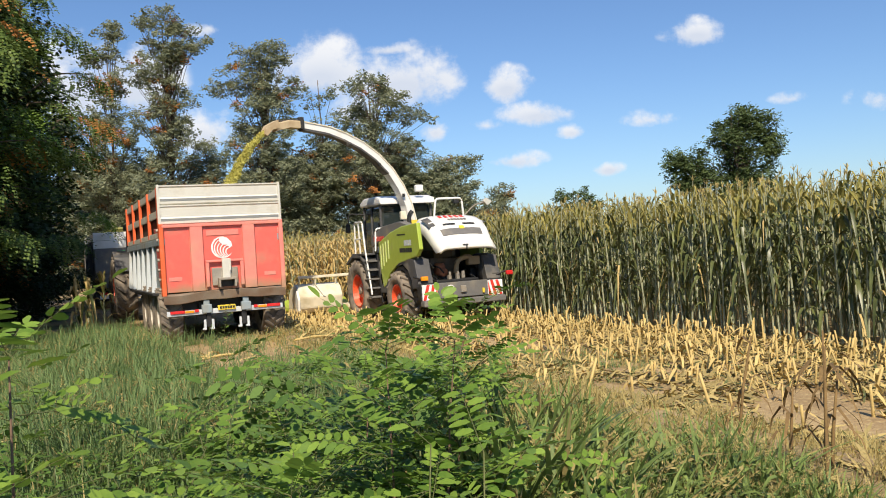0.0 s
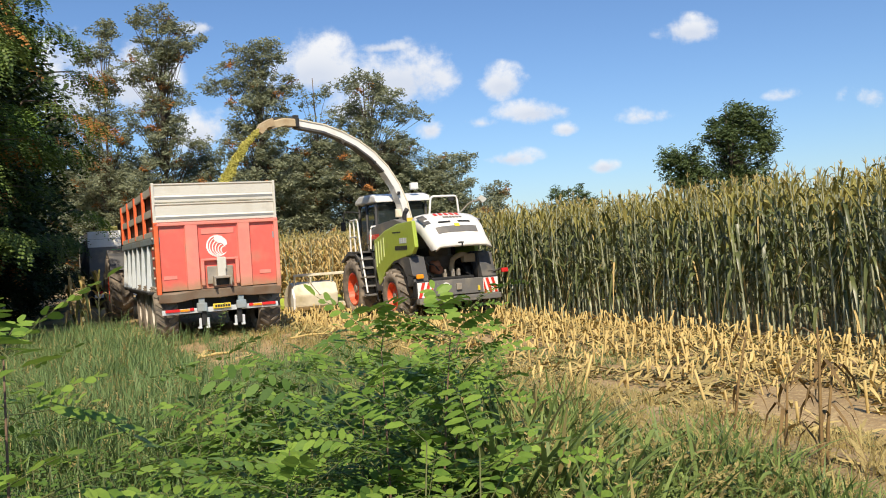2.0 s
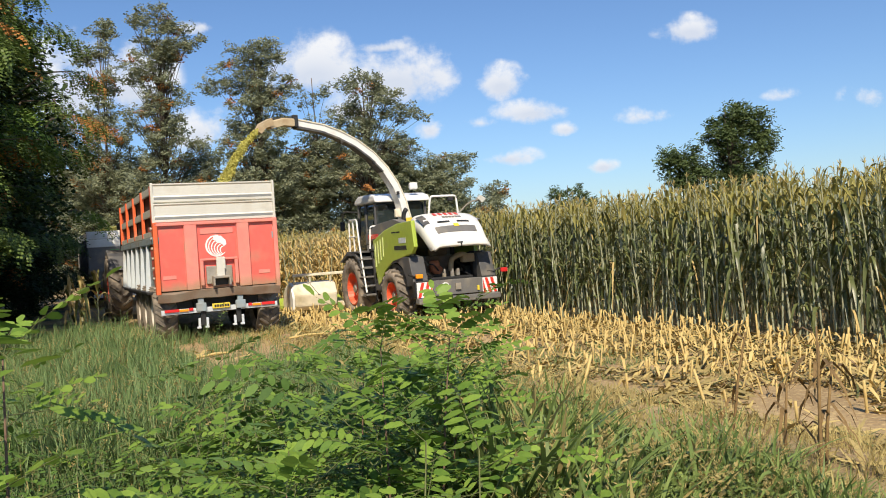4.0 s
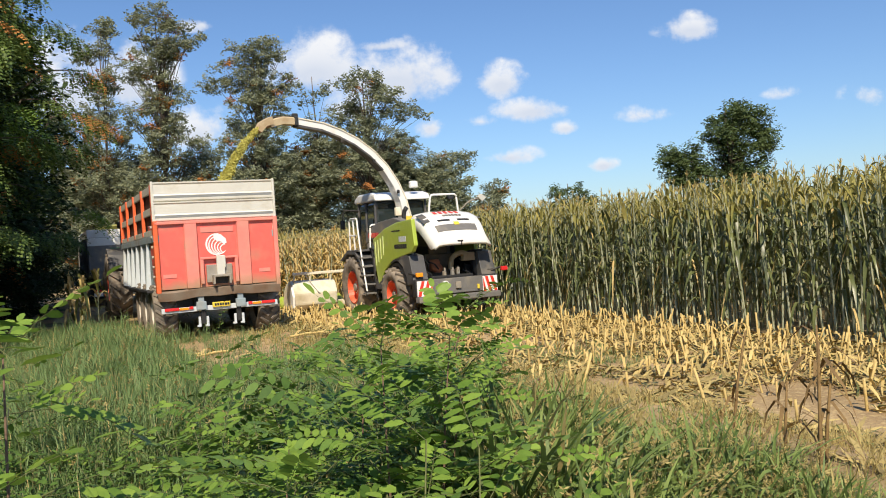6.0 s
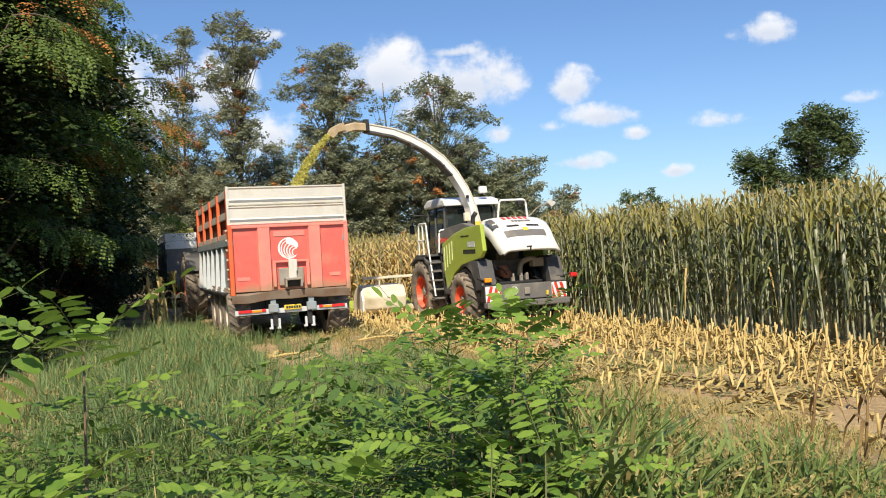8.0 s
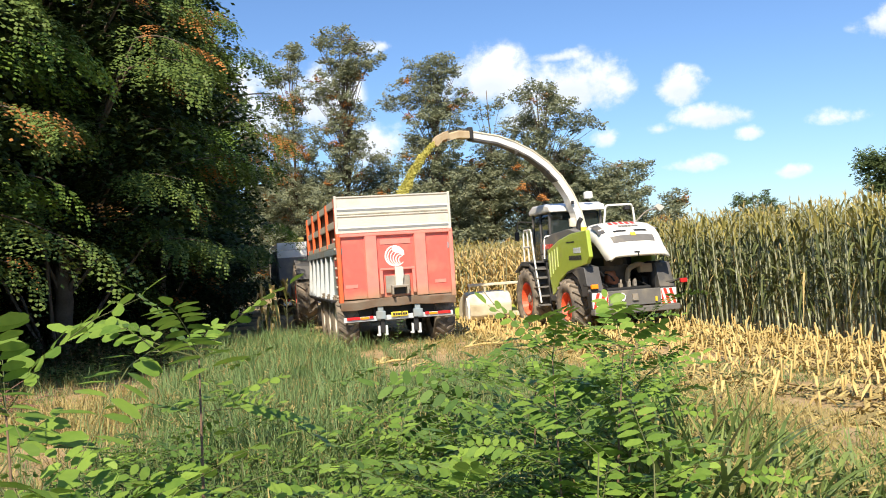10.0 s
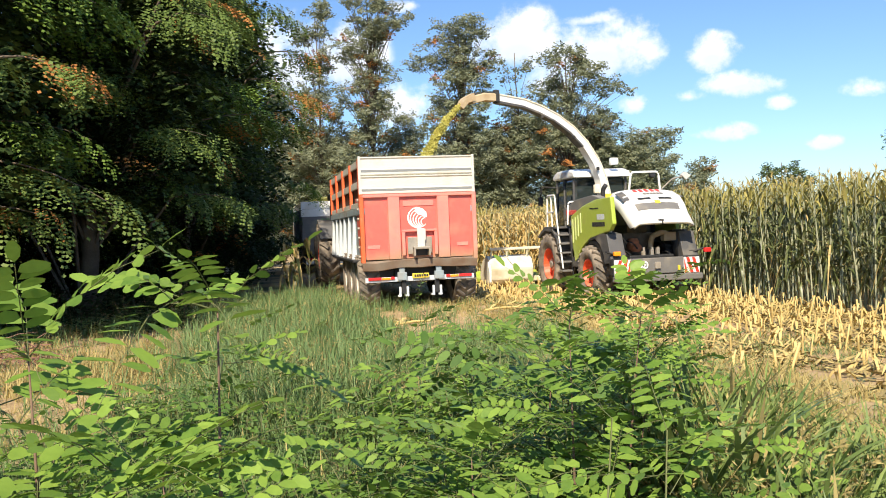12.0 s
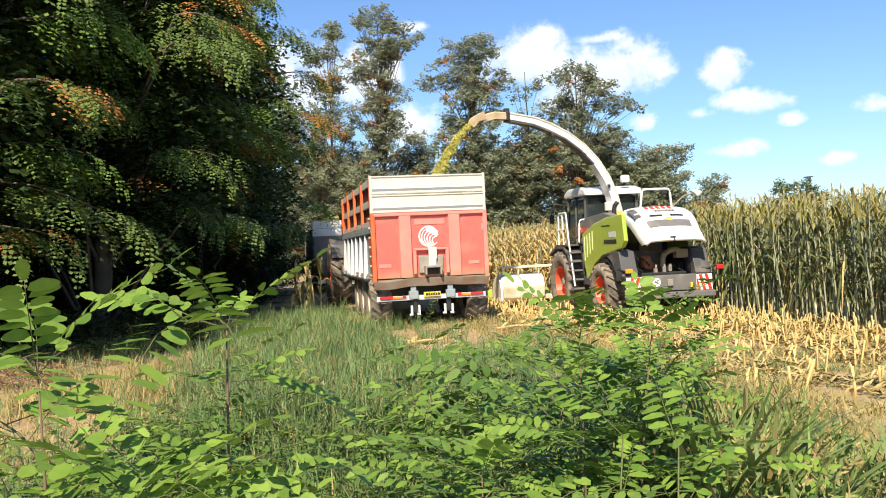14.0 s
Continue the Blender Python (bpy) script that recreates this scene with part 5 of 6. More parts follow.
            drop = 0.13 * abs(t) ** 3 + (0.30 * max(0, abs(t) - 0.84) / 0.16 * (1 if y < 1.3 else 0.6))
            row.append(bm.verts.new((0.14 + w * math.copysign(abs(t) ** 0.92, t), y, z - drop * (0.25 if z < 2.15 else 1))))
        rows.append(row)
    for p, q in zip(rows, rows[1:]):
        for i in range(n):
            bm.faces.new((p[i], p[i + 1], q[i + 1], q[i]))
    bmesh.ops.recalc_face_normals(bm, faces=bm.faces)
    bmesh.ops.solidify(bm, geom=list(bm.faces), thickness=0.05)
    bonnet = part("bonnet", bm, M_white, root, "white rounded engine bonnet tipped open at the rear", True)
    def on_lid(y, t, lift=0.012):
        for (y0, z0, w0), (y1, z1, w1) in zip(prof, prof[1:]):
            if y1 <= y <= y0:
                k = (y0 - y) / (y0 - y1)
                return Vector((0.14 + (w0 + (w1 - w0) * k) * t, y, z0 + (z1 - z0) * k - 0.13 * abs(t) ** 3 + lift))
        return Vector((t, y, 2.0))
    def lid_patch(name, y0, y1, t0, t1, m, label="", lift=0.012, steps=6):
        bm = bmesh.new()
        g = [[bm.verts.new(on_lid(y0 + (y1 - y0) * j / 2, t0 + (t1 - t0) * i / steps, lift)) for i in range(steps + 1)] for j in range(3)]
        for j in range(2):
            for i in range(steps):
                bm.faces.new((g[j][i], g[j][i + 1], g[j + 1][i + 1], g[j + 1][i]))
        r = bmesh.ops.extrude_face_region(bm, geom=list(bm.faces))
        bmesh.ops.translate(bm, vec=(0, -0.004, 0.006), verts=[v for v in r["geom"] if isinstance(v, bmesh.types.BMVert)])
        bmesh.ops.recalc_face_normals(bm, faces=bm.faces)
        return part(name, bm, m, bonnet, label)
    for k in range(5):
        lid_patch("brand_bar", 0.86, 0.68, -0.42 + 0.17 * k, -0.33 + 0.17 * k, M_signred, steps=2)
    for k in range(6):
        lid_patch("model_bar", 0.56, 0.48, -0.25 + 0.10 * k, -0.17 + 0.10 * k, M_midgrey, steps=1)
    for t0, t1 in ((-0.50, -0.12), (0.12, 0.50)):
        lid_patch("vent_slot", 0.36, 0.30, t0, t1, M_black)
    lid_patch("grille", 0.19, 0.02, -0.68, 0.62, M_midgrey, "grey mesh grille of the bonnet")
    lid_patch("yellow_lamp", 0.23, 0.15, -0.06, 0.10, M_yellow, lift=0.03)
    lid_patch("side_grille", 0.85, 0.35, -0.93, -0.72, M_grey)
    part("latch", boxes(((0.05, -0.21, 2.14), (0.16, 0.03, 0.03)), ((0.08, -0.22, 2.07), (0.03, 0.03, 0.10)), bevel=0.006), M_black, bonnet)
    part("bonnet_strut", arc_pipe([(-1.02, 0.9, 2.25), (-1.05, 0.55, 1.95), (-1.0, 0.75, 1.6)], 0.03, 0.1), M_cream, root)
    # rear end
    part("rear_plate", boxes(((0, 0.06, 0.92), (1.55, 0.10, 0.42)), bevel=0.02), M_midgrey, root, "grey dusty rear plate")
    for sg in (-1, 1):
        part("rear_corner", boxes(((sg * 1.02, 0.14, 0.92), (0.50, 0.24, 0.46)), ((sg * 1.12, 0.30, 1.20), (0.26, 0.26, 0.20)), bevel=0.04), M_black, root)
        board = part("warning_board", boxes(((sg * 1.0, 0.008, 0.90), (0.46, 0.02, 0.42)), bevel=0.004), M_signwhite, root, "white board with slanted red stripes")
        for k in range(3):
            c = -0.17 + 0.17 * k
            pts = [(c - 0.045, -0.205), (c + 0.045, -0.205), (c + 0.045 + sg * -0.12, 0.205), (c - 0.045 + sg * -0.12, 0.205)]
            pts = [(max(-0.225, min(0.225, px)) + sg * 1.0, pz + 0.90) for px, pz in pts]
            part("stripe", prism(pts, -0.008, -0.003, "y"), M_signred, board)
        part("lamp_arm", arc_pipe([(sg * 1.1, 0.2, 1.22), (sg * 1.30, 0.1, 1.30), (sg * 1.42, 0.1, 1.34)], 0.025, 0.06), M_black, root)
        lamp = part("rear_lamp", boxes(((sg * (1.12 if sg < 0 else 1.50), 0.06, 1.28), (0.20, 0.10, 0.12)), bevel=0.025), M_lamp_orange if sg < 0 else M_lamp_red, root, "orange-red rear lamp")
    part("bumper", boxes(((0, -0.02, 0.60), (2.50, 0.26, 0.16)), bevel=0.03), M_midgrey, root, "dusty grey bumper bar")
    disc = part("speed_disc", cyl((-0.38, -0.003, 0.95), 0.115, 0.02, "y", 28), M_signwhite, root, "white round sign with the number 40")
    cu = bpy.data.curves.new("figures", "FONT")
    cu.body, cu.size, cu.extrude, cu.align_x, cu.align_y = "40", 0.15, 0.002, "CENTER", "CENTER"
    tmp = new("figures_curve", cu)
    me = bpy.data.meshes.new_from_object(tmp.evaluated_get(bpy.context.evaluated_depsgraph_get()))
    bpy.data.objects.remove(tmp)
    me.materials.append(M_ink)
    fig = new("figures", me)
    fig.parent = disc
    fig.matrix_local = pose(-0.38, -0.017, 0.95, 90, 0, 0)
    part("hitch_block", boxes(((0.0, -0.02, 0.93), (0.16, 0.06, 0.18)), bevel=0.012), M_steel, root)
    part("marker_lamp", boxes(((0.62, -0.01, 0.84), (0.06, 0.05, 0.13)), bevel=0.012), M_yellow, root)
    # railing over the engine
    part("guard_rail", arc_pipe([(-0.02, 1.65, 2.80), (0.06, 1.60, 3.52), (0.90, 1.60, 3.52), (0.98, 1.65, 2.80)], 0.032, 0.10), M_white, root, "white tube rail over the bonnet")
    part("lamp_boom", arc_pipe([(0.90, 1.5, 2.98), (1.30, 1.55, 3.30), (1.72, 1.6, 3.38)], 0.02, 0.12), M_steel, root)
    part("boom_lamp", prism([(1.60, 3.40), (1.72, 3.50), (1.90, 3.38), (1.74, 3.26)], 1.54, 1.68, "y", 0.02), M_alu, root, "small grey lamp on a boom")
    part("work_lamp", boxes(((0.72, 1.60, 3.42), (0.16, 0.10, 0.10)), bevel=0.02), M_black, root)
    part("exhaust", arc_pipe([(-0.85, 1.5, 2.7), (-0.85, 1.5, 3.05), (-0.78, 1.42, 3.18)], 0.065, 0.08, 12), M_black, root, "black exhaust stub", True)
    # cab
    cab = part("cab", prism([(3.85, 1.75), (3.75, 3.52), (5.2, 3.52), (5.45, 2.4), (5.35, 1.7)], -0.84, 0.84, "x", 0.10), M_glass, root, "dark tinted cab glass")
    part("cab_roof", prism([(3.5, 3.52), (3.55, 3.70), (3.95, 3.80), (5.0, 3.80), (5.4, 3.66), (5.4, 3.52)], -0.93, 0.93, "x", 0.06), M_white, cab, "white rounded cab roof", False)
    for x in (-0.85, 0.85):
        for y0, y1 in ((3.82, 3.72), (5.37, 5.2), (4.55, 4.55)):
            part("pillar", pipe([(x, y0, 1.75), (x, y1, 3.54)], 0.04), M_grey, cab)
    part("cab_base", boxes(((-0.90, 3.8, 2.12), (0.12, 0.26, 0.75)), bevel=0.04), M_white, root, "white cab corner panel")
    part("rear_deck", boxes(((0, 3.0, 2.62), (1.8, 1.2, 0.14)), ((0, 2.9, 2.0), (1.8, 1.4, 1.1)), bevel=0.03), M_midgrey, root)
    part("mirror_arm", arc_pipe([(-0.85, 5.2, 3.3), (-1.35, 5.3, 3.35), (-1.4, 5.3, 3.0)], 0.02, 0.1), M_black, cab)
    part("mirror", boxes(((-1.4, 5.3, 2.88), (0.15, 0.08, 0.28)), bevel=0.03), M_black, cab)
    # platform, ladder and handrails
    part("platform", boxes(((-1.2, 4.25, 2.02), (0.6, 1.1, 0.06)), bevel=0.012), M_grey, root)
    for k in range(5):
        part("step", boxes(((-1.34, 3.30 + 0.05 * k, 0.72 + 0.27 * k), (0.36, 0.30, 0.05)), bevel=0.01), M_midgrey, root)
    part("ladder_side", prism([(3.10, 0.55), (3.20, 0.55), (3.45, 2.0), (3.35, 2.0)], -1.20, -1.16, "x", 0.005), M_black, root)
    for pts in ([(-1.50, 3.15, 0.80), (-1.50, 3.55, 2.2), (-1.48, 3.75, 3.02), (-1.46, 4.5, 3.02), (-1.46, 4.55, 2.05)],
                [(-1.46, 4.1, 2.05), (-1.46, 4.15, 2.99)], [(-1.46, 3.95, 2.5), (-1.46, 4.53, 2.5)], [(-0.95, 3.15, 2.3), (-1.0, 3.22, 2.78), (-1.25, 3.22, 2.78), (-1.30, 3.18, 2.1)],
                [(-1.0, 3.2, 2.5), (-1.28, 3.2, 2.5)]):
        part("handrail", arc_pipe(pts, 0.026, 0.10), M_white, root, "white tube handrail")
    # discharge spout
    base = Vector((0.02, 3.35, 0))
    flat = Vector((SPOUT_END.x, SPOUT_END.y, 0)) - base
    way = flat.normalized()
    side = Vector((-way.y, way.x, 0))
    reach = flat.length
    curve = [(0.0, 2.5), (0.04, 2.98), (0.16, 3.48), (0.40, 4.00), (0.76, 4.50), (1.22, 4.93), (1.75, 5.27), (2.3, 5.51), (2.85, 5.68), (reach - 0.85, 5.79), (reach - 0.42, 5.80), (reach, 5.69)]
    def channel(h_of, w_of, off, t0=0, t1=None):
        bm = bmesh.new()
        rings = []
        pts = curve[t0:t1]
        for i, (r, z) in enumerate(pts):
            j = i + t0
            r0, z0 = curve[max(j - 1, 0)]
            r1, z1 = curve[min(j + 1, len(curve) - 1)]
            d = (way * (r1 - r0) + Vector((0, 0, z1 - z0))).normalized()
            nrm = d.cross(side).normalized()
            if nrm.z < 0:
                nrm = -nrm
            f = j / (len(curve) - 1)
            c = base + way * r + Vector((0, 0, z)) + nrm * off
            h, w = h_of(f), w_of(f)
            rings.append([bm.verts.new(c + side * sx * w + nrm * sz * h) for sx, sz in ((-1, -1), (-1, 0.7), (-0.8, 1), (0.8, 1), (1, 0.7), (1, -1))])
        for p, q in zip(rings, rings[1:]):
            for k in range(6):
                bm.faces.new((p[k], p[(k + 1) % 6], q[(k + 1) % 6], q[k]))
        bm.faces.new(rings[0]), bm.faces.new(rings[-1][::-1])
        bmesh.ops.recalc_face_normals(bm, faces=bm.faces)
        return bm
    spout = part("spout", channel(lambda f: 0.165 - 0.09 * f, lambda f: 0.16 - 0.05 * f, 0.0, 0, 10), M_white, root, "long curved white discharge spout")
    part("spout_underside", channel(lambda f: 0.03, lambda f: 0.17 - 0.05 * f, -0.13, 4, 10), M_grey, spout)
    part("spout_rib", channel(lambda f: 0.02, lambda f: 0.185 - 0.05 * f, 0.09, 1, 10), M_cream, spout)
    hood = part("spout_flap_housing", channel(lambda f: 0.105, lambda f: 0.15, 0.0, 9, None), M_spout_tip, root, "worn tan spout end with flap")
    e = base + way * reach
    bm = bmesh.new()
    v = []
    for r, z in ((-0.05, 5.89), (0.22, 5.75), (0.38, 5.49), (0.30, 5.43), (0.12, 5.61), (-0.1, 5.67)):
        p = e + way * r + Vector((0, 0, z))
        v.append((bm.verts.new(p - side * 0.18), bm.verts.new(p + side * 0.18)))
    for p, q in zip(v, v[1:] + v[:1]):
        bm.faces.new((p[0], q[0], q[1], p[1]))
    bm.faces.new([p[0] for p in v]), bm.faces.new([p[1] for p in v][::-1])
    bmesh.ops.recalc_face_normals(bm, faces=bm.faces)
    part("flap", bm, M_spout_tip, hood)
    c = e - way * 0.85
    part("joint_band", boxes(((c.x, c.y, 5.79), (0.12, 0.34, 0.26)), bevel=0.02), M_black, hood)
    part("flap_cylinder", pipe([c + Vector((0, 0, 5.94)), e + way * -0.1 + Vector((0, 0, 5.87))], 0.03), M_black, hood)
    part("spout_camera", boxes(((c.x, c.y, 5.96), (0.16, 0.16, 0.12)), bevel=0.03), M_black, hood)
    for k in (3, 5, 7):
        r, z = curve[k]
        p = base + way * r + side * 0.2
        part("bracket", boxes(((p.x, p.y, z - 0.25), (0.08, 0.08, 0.10)), bevel=0.015), M_black, spout)
    part("beacon", boxes(((0.36, 3.45, 3.98), (0.26, 0.16, 0.22)), bevel=0.05), M_white, root)
    part("spout_collar", cyl((0.02, 3.35, 2.60), 0.32, 0.25, "z", 24), M_midgrey, root, smooth=False)
    part("spout_ram", boxes(((-0.27, 3.3, 3.15), (0.22, 0.12, 0.26)), bevel=0.03), M_cream, root)
    part("spout_sticker", boxes(((0.02, 3.165, 2.86), (0.22, 0.012, 0.26)), bevel=0.003), M_yellow, root)
    # header
    header = thing("maize_header", here @ pose(0, 6.3, 0), "wide dusty cream maize header mounted on the harvester", "harvester header")
    part("back_frame", boxes(((0, 0.0, 1.38), (5.8, 0.09, 0.09)), ((0, 0.1, 0.35), (5.6, 0.16, 0.16)), bevel=0.02), M_cream, header, "pale tube frame across the header")
    for sg in (-1, 1):
        prof = [(0.05, 0.22), (-0.12, 0.36), (-0.20, 0.74), (-0.04, 1.06), (0.30, 1.16), (0.9, 0.95), (1.2, 0.5), (1.1, 0.2)]
        part("wing_cover", prism(prof, sg * 1.45, sg * 2.95, "x", 0.06), M_cream, header, "dusty cream rounded cover of the header wing")
        part("wing_edge", prism([(0.0, 0.15), (-0.2, 0.3), (-0.24, 0.66), (-0.06, 0.98), (0.1, 0.95), (0.05, 0.3)], sg * 2.92, sg * 2.99, "x", 0.01), M_white, header)
        for x in (1.6, 2.3, 2.85):
            part("strut", pipe([(sg * x, 0.0, 1.38), (sg * x, 0.1, 1.0)], 0.03), M_cream, header)
        part("brace", pipe([(sg * 1.5, -0.05, 0.5), (sg * 2.1, -0.18, 0.72), (sg * 2.5, 0, 1.36)], 0.025), M_midgrey, header)
        for k in range(3):
            x = sg * (0.9 + 0.95 * k)
            bm = cyl((x, 1.35, 0.30), 0.30, 0.9, "y", 10, None, 0.02)
            part("snout", bm, M_lime, header, "pointed crop divider")
    part("intake", boxes(((0, 0.35, 0.65), (1.8, 0.9, 0.75)), bevel=0.05), M_black, header)
    # stream of chopped crop from the spout into the trailer
    rng = random.Random(12)
    bits = []
    for _ in range(5):
        s = Shape()
        L, w = rng.uniform(0.014, 0.034), rng.uniform(0.007, 0.013)
        s.face([(-L, -w, 0), (L, -w, 0.004), (L, w, 0), (-L, w, -0.004)], 0)
        bits.append(s)
    lots = [[] for _ in bits]
    inv = here.inverted()
    goal = inv @ (at_field(3.85, 20.6) @ Vector((0, 0, 2.75)))
    start = e + way * 0.30 + Vector((0, 0, 5.55))
    for _ in range(11000):
        t = rng.random() ** 0.9
        p = start.lerp(goal, t)
        p.z = start.z + (goal.z - start.z) * (0.55 * t + 0.45 * t * t)
        spread = 0.028 + 0.045 * t
        p += Vector((rng.gauss(0, 1) * spread, rng.gauss(0, 1) * spread, rng.gauss(0, 1) * spread * 0.6))
        lots[rng.randrange(5)].append(pose(*p, rng.uniform(0, 360), rng.uniform(0, 360), rng.uniform(0, 360)) @ Matrix.Scale(rng.uniform(0.7, 1.6), 4))
    ob = new("crop_stream", stamp("crop_stream", list(zip(bits, lots)), (M_chaff,)))
    ob.matrix_world = here
    tagged(ob, "jet of yellow-green chopped maize falling from the spout", "chopped maize", kind="stuff")


build_red_trailer()
build_tractor(3.2, 26.3, M_grey, "tractor with orange-red wheels hitched before the red trailer")
build_dark_trailer()
build_harvester()


# ---- weeds, grass and saplings on the lane ----
def grass_tuft(rng, n, h, spread, w, dry=0.1, lean=0.5, heads=0):
    s = Shape()
    for _ in range(n):
        a, r = rng.uniform(0, 6.28), spread * rng.random() ** 0.6
        root = Vector((r * math.cos(a), r * math.sin(a), -0.02))
        b = rng.uniform(0, 6.28)
        out = Vector((math.cos(b), math.sin(b), 0))
        L, k = h * rng.uniform(0.55, 1.15), rng.uniform(0.15, 1.0) * lean
        pts = [root + out * L * k * t ** 1.6 + Vector((0, 0, L * (t - 0.42 * k * t ** 2.4))) for t in (0, 0.3, 0.6, 0.85, 1)]
        s.strip(pts, Vector((-out.y, out.x, 0)), [w * x * rng.uniform(0.8, 1.2) for x in (0.7, 1, 0.85, 0.5, 0.08)], 1 if rng.random() < dry else 0)
    for _ in range(heads):
        b = rng.uniform(0, 6.28)
        out = Vector((math.cos(b), math.sin(b), 0))
        L = h * rng.uniform(1.0, 1.35)
        pts = [out * L * 0.35 * t ** 2 + Vector((0, 0, L * (t - 0.12 * t ** 3))) for t in (0, 0.35, 0.7, 1)]
        s.tube(pts, (0.0025, 0.002, 0.0016, 0.001), 3, 1)
        for _ in range(16):
            t = rng.uniform(0.74, 1.0)
            p = out * L * 0.35 * t ** 2 + Vector((0, 0, L * (t - 0.12 * t ** 3)))
            d = Vector((rng.uniform(-1, 1), rng.uniform(-1, 1), rng.uniform(0.1, 1))).normalized()
            x = d.orthogonal().normalized()
            q = rng.uniform(0.02, 0.045)
            s.face([p, p + d * q * 0.5 + x * 0.006, p + d * q, p + d * q * 0.5 - x * 0.006], 1)
    return s


def culm_grass(rng, h, leaves, width, head):
    """A leafy grass stem: short wide blades arching off to both sides, some with a loose tan panicle."""
    s = Shape()
    for _ in range(3):
        lean = Vector((rng.uniform(-0.4, 0.4), rng.uniform(-0.4, 0.4), 0)) * h
        foot = Vector((rng.uniform(-0.06, 0.06), rng.uniform(-0.06, 0.06), -0.02))
        tall = h * rng.uniform(0.7, 1.1)

        def at(t):
            return foot + lean * t * t + Vector((0, 0, tall * (t - 0.15 * t * t)))
        s.tube([at(t) for t in (0, 0.35, 0.7, 1)], (0.004, 0.0035, 0.003, 0.0015), 4, 0, cap=False)
        b = rng.uniform(0, 6.28)
        for i in range(leaves):
            t = 0.15 + 0.8 * i / leaves
            b += math.pi + rng.uniform(-0.7, 0.7)
            out = Vector((math.cos(b), math.sin(b), 0))
            L = rng.uniform(0.20, 0.36) * (1.1 - 0.4 * t)
            rise, droop = rng.uniform(0.5, 1.1), rng.uniform(0.5, 1.3)
            pts = [at(t) + out * L * 0.85 * k + Vector((0, 0, L * (rise * k - droop * k * k))) for k in (0, 0.3, 0.6, 0.85, 1)]
            s.strip(pts, (Vector((-out.y, out.x, rng.uniform(-0.5, 0.5)))).normalized(), [width * w for w in (0.5, 1, 0.9, 0.5, 0.06)], 1 if rng.random() < 0.07 else 0, 0.3)
        if rng.random() < head:
            d0 = (at(1) - at(0.8)).normalized()
            for k in range(26):
                t = rng.random()
                d = (d0 + Vector((rng.uniform(-1, 1), rng.uniform(-1, 1), rng.uniform(-0.6, 0.6))) * 0.9).normalized()
                p = at(1) + d0 * 0.16 * t + Vector((rng.uniform(-1, 1), rng.uniform(-1, 1), -0.3)) * 0.03 * (1 - t)
                x = d.orthogonal().normalized()
                q = rng.uniform(0.02, 0.05)
                s.face([p, p + d * q * 0.5 + x * 0.005, p + d * q, p + d * q * 0.5 - x * 0.005], 1)
    return s


def oval(s, p, d, x, L, w, mat_index, fold=0.25):
    """A leaf of two folded halves."""
    n = x.cross(d).normalized()
    mid = [p, p + d * L * 0.35 - n * L * 0.02, p + d * L * 0.75 - n * L * 0.03, p + d * L]
    for sg in (-1, 1):
        e1, e2 = p + d * L * 0.3 + x * sg * w + n * w * fold, p + d * L * 0.7 + x * sg * w * 0.75 + n * w * fold
        pts = [mid[0], e1, e2, mid[3], mid[2], mid[1]]
        s.face(pts if sg > 0 else pts[::-1], mat_index)


def herb(rng, h, leaves, size):
    s = Shape()
    lean = Vector((rng.uniform(-0.25, 0.25), rng.uniform(-0.25, 0.25), 0)) * h
    s.tube([(0, 0, -0.02), lean * 0.4 + Vector((0, 0, h * 0.5)), lean + Vector((0, 0, h))], (0.004, 0.003, 0.0015), 4, 1)
    for i in range(leaves):
        t = 0.15 + 0.85 * i / (leaves - 1)
        b = i * 2.4 + rng.uniform(-0.5, 0.5)
        out = Vector((math.cos(b), math.sin(b), rng.uniform(-0.35, 0.5))).normalized()
        p = lean * t + Vector((0, 0, h * t)) + out * size * 0.25
        x = out.cross(Vector((0, 0, 1))).normalized()
        oval(s, p, out, x, size * rng.uniform(0.7, 1.25) * (1.15 - 0.5 * t), size * 0.32 * rng.uniform(0.8, 1.2) * (1.1 - 0.4 * t), 0)
    return s


def sucker(rng, h, leaves, length):
    """A low locust shoot: stem, then compound leaves."""
    s = Shape()
    lean = Vector((rng.uniform(-0.3, 0.3), rng.uniform(-0.3, 0.3), 0)) * h
    s.tube([(0, 0, -0.02), lean * 0.35 + Vector((0, 0, h * 0.5)), lean + Vector((0, 0, h))], (0.006, 0.0045, 0.002), 5, 1)
    for i in range(leaves):
        t = 0.25 + 0.75 * i / (leaves - 1)
        leaf = compound_leaf(rng, 13, length * rng.uniform(0.75, 1.15), length * 0.046, 8, rng.uniform(0.2, 0.6), 0, 1)
        p = lean * t + Vector((0, 0, h * t))
        s.add(leaf, pose(*p, rng.uniform(-28, 28), rng.uniform(-30, 12), 137.5 * i + rng.uniform(-30, 30)))
    return s


def scatter(name, shapes, materials, spots, label, category, rng, tilt=8):
    lots = [[] for _ in shapes]
    for u, a, sc in spots:
        lots[rng.randrange(len(shapes))].append(turn(u, a, gz(u, a), sc, rng, tilt))
    ob = new(name, stamp(name, list(zip(shapes, lots)), materials))
    ob.matrix_world = FIELD
    tagged(ob, label, category, kind="stuff")


def bare(u, a):
    """True on the open earth beside the thicket and in the wheel tracks."""
    n = noise.noise(Vector((u * 0.55, a * 0.4, 11)))
    if u < -0.9 and a > 6.5 and n > -0.25:
        return True
    if 1.9 < u < 5.2 and a > 12.0:
        return n > -0.35
    return False


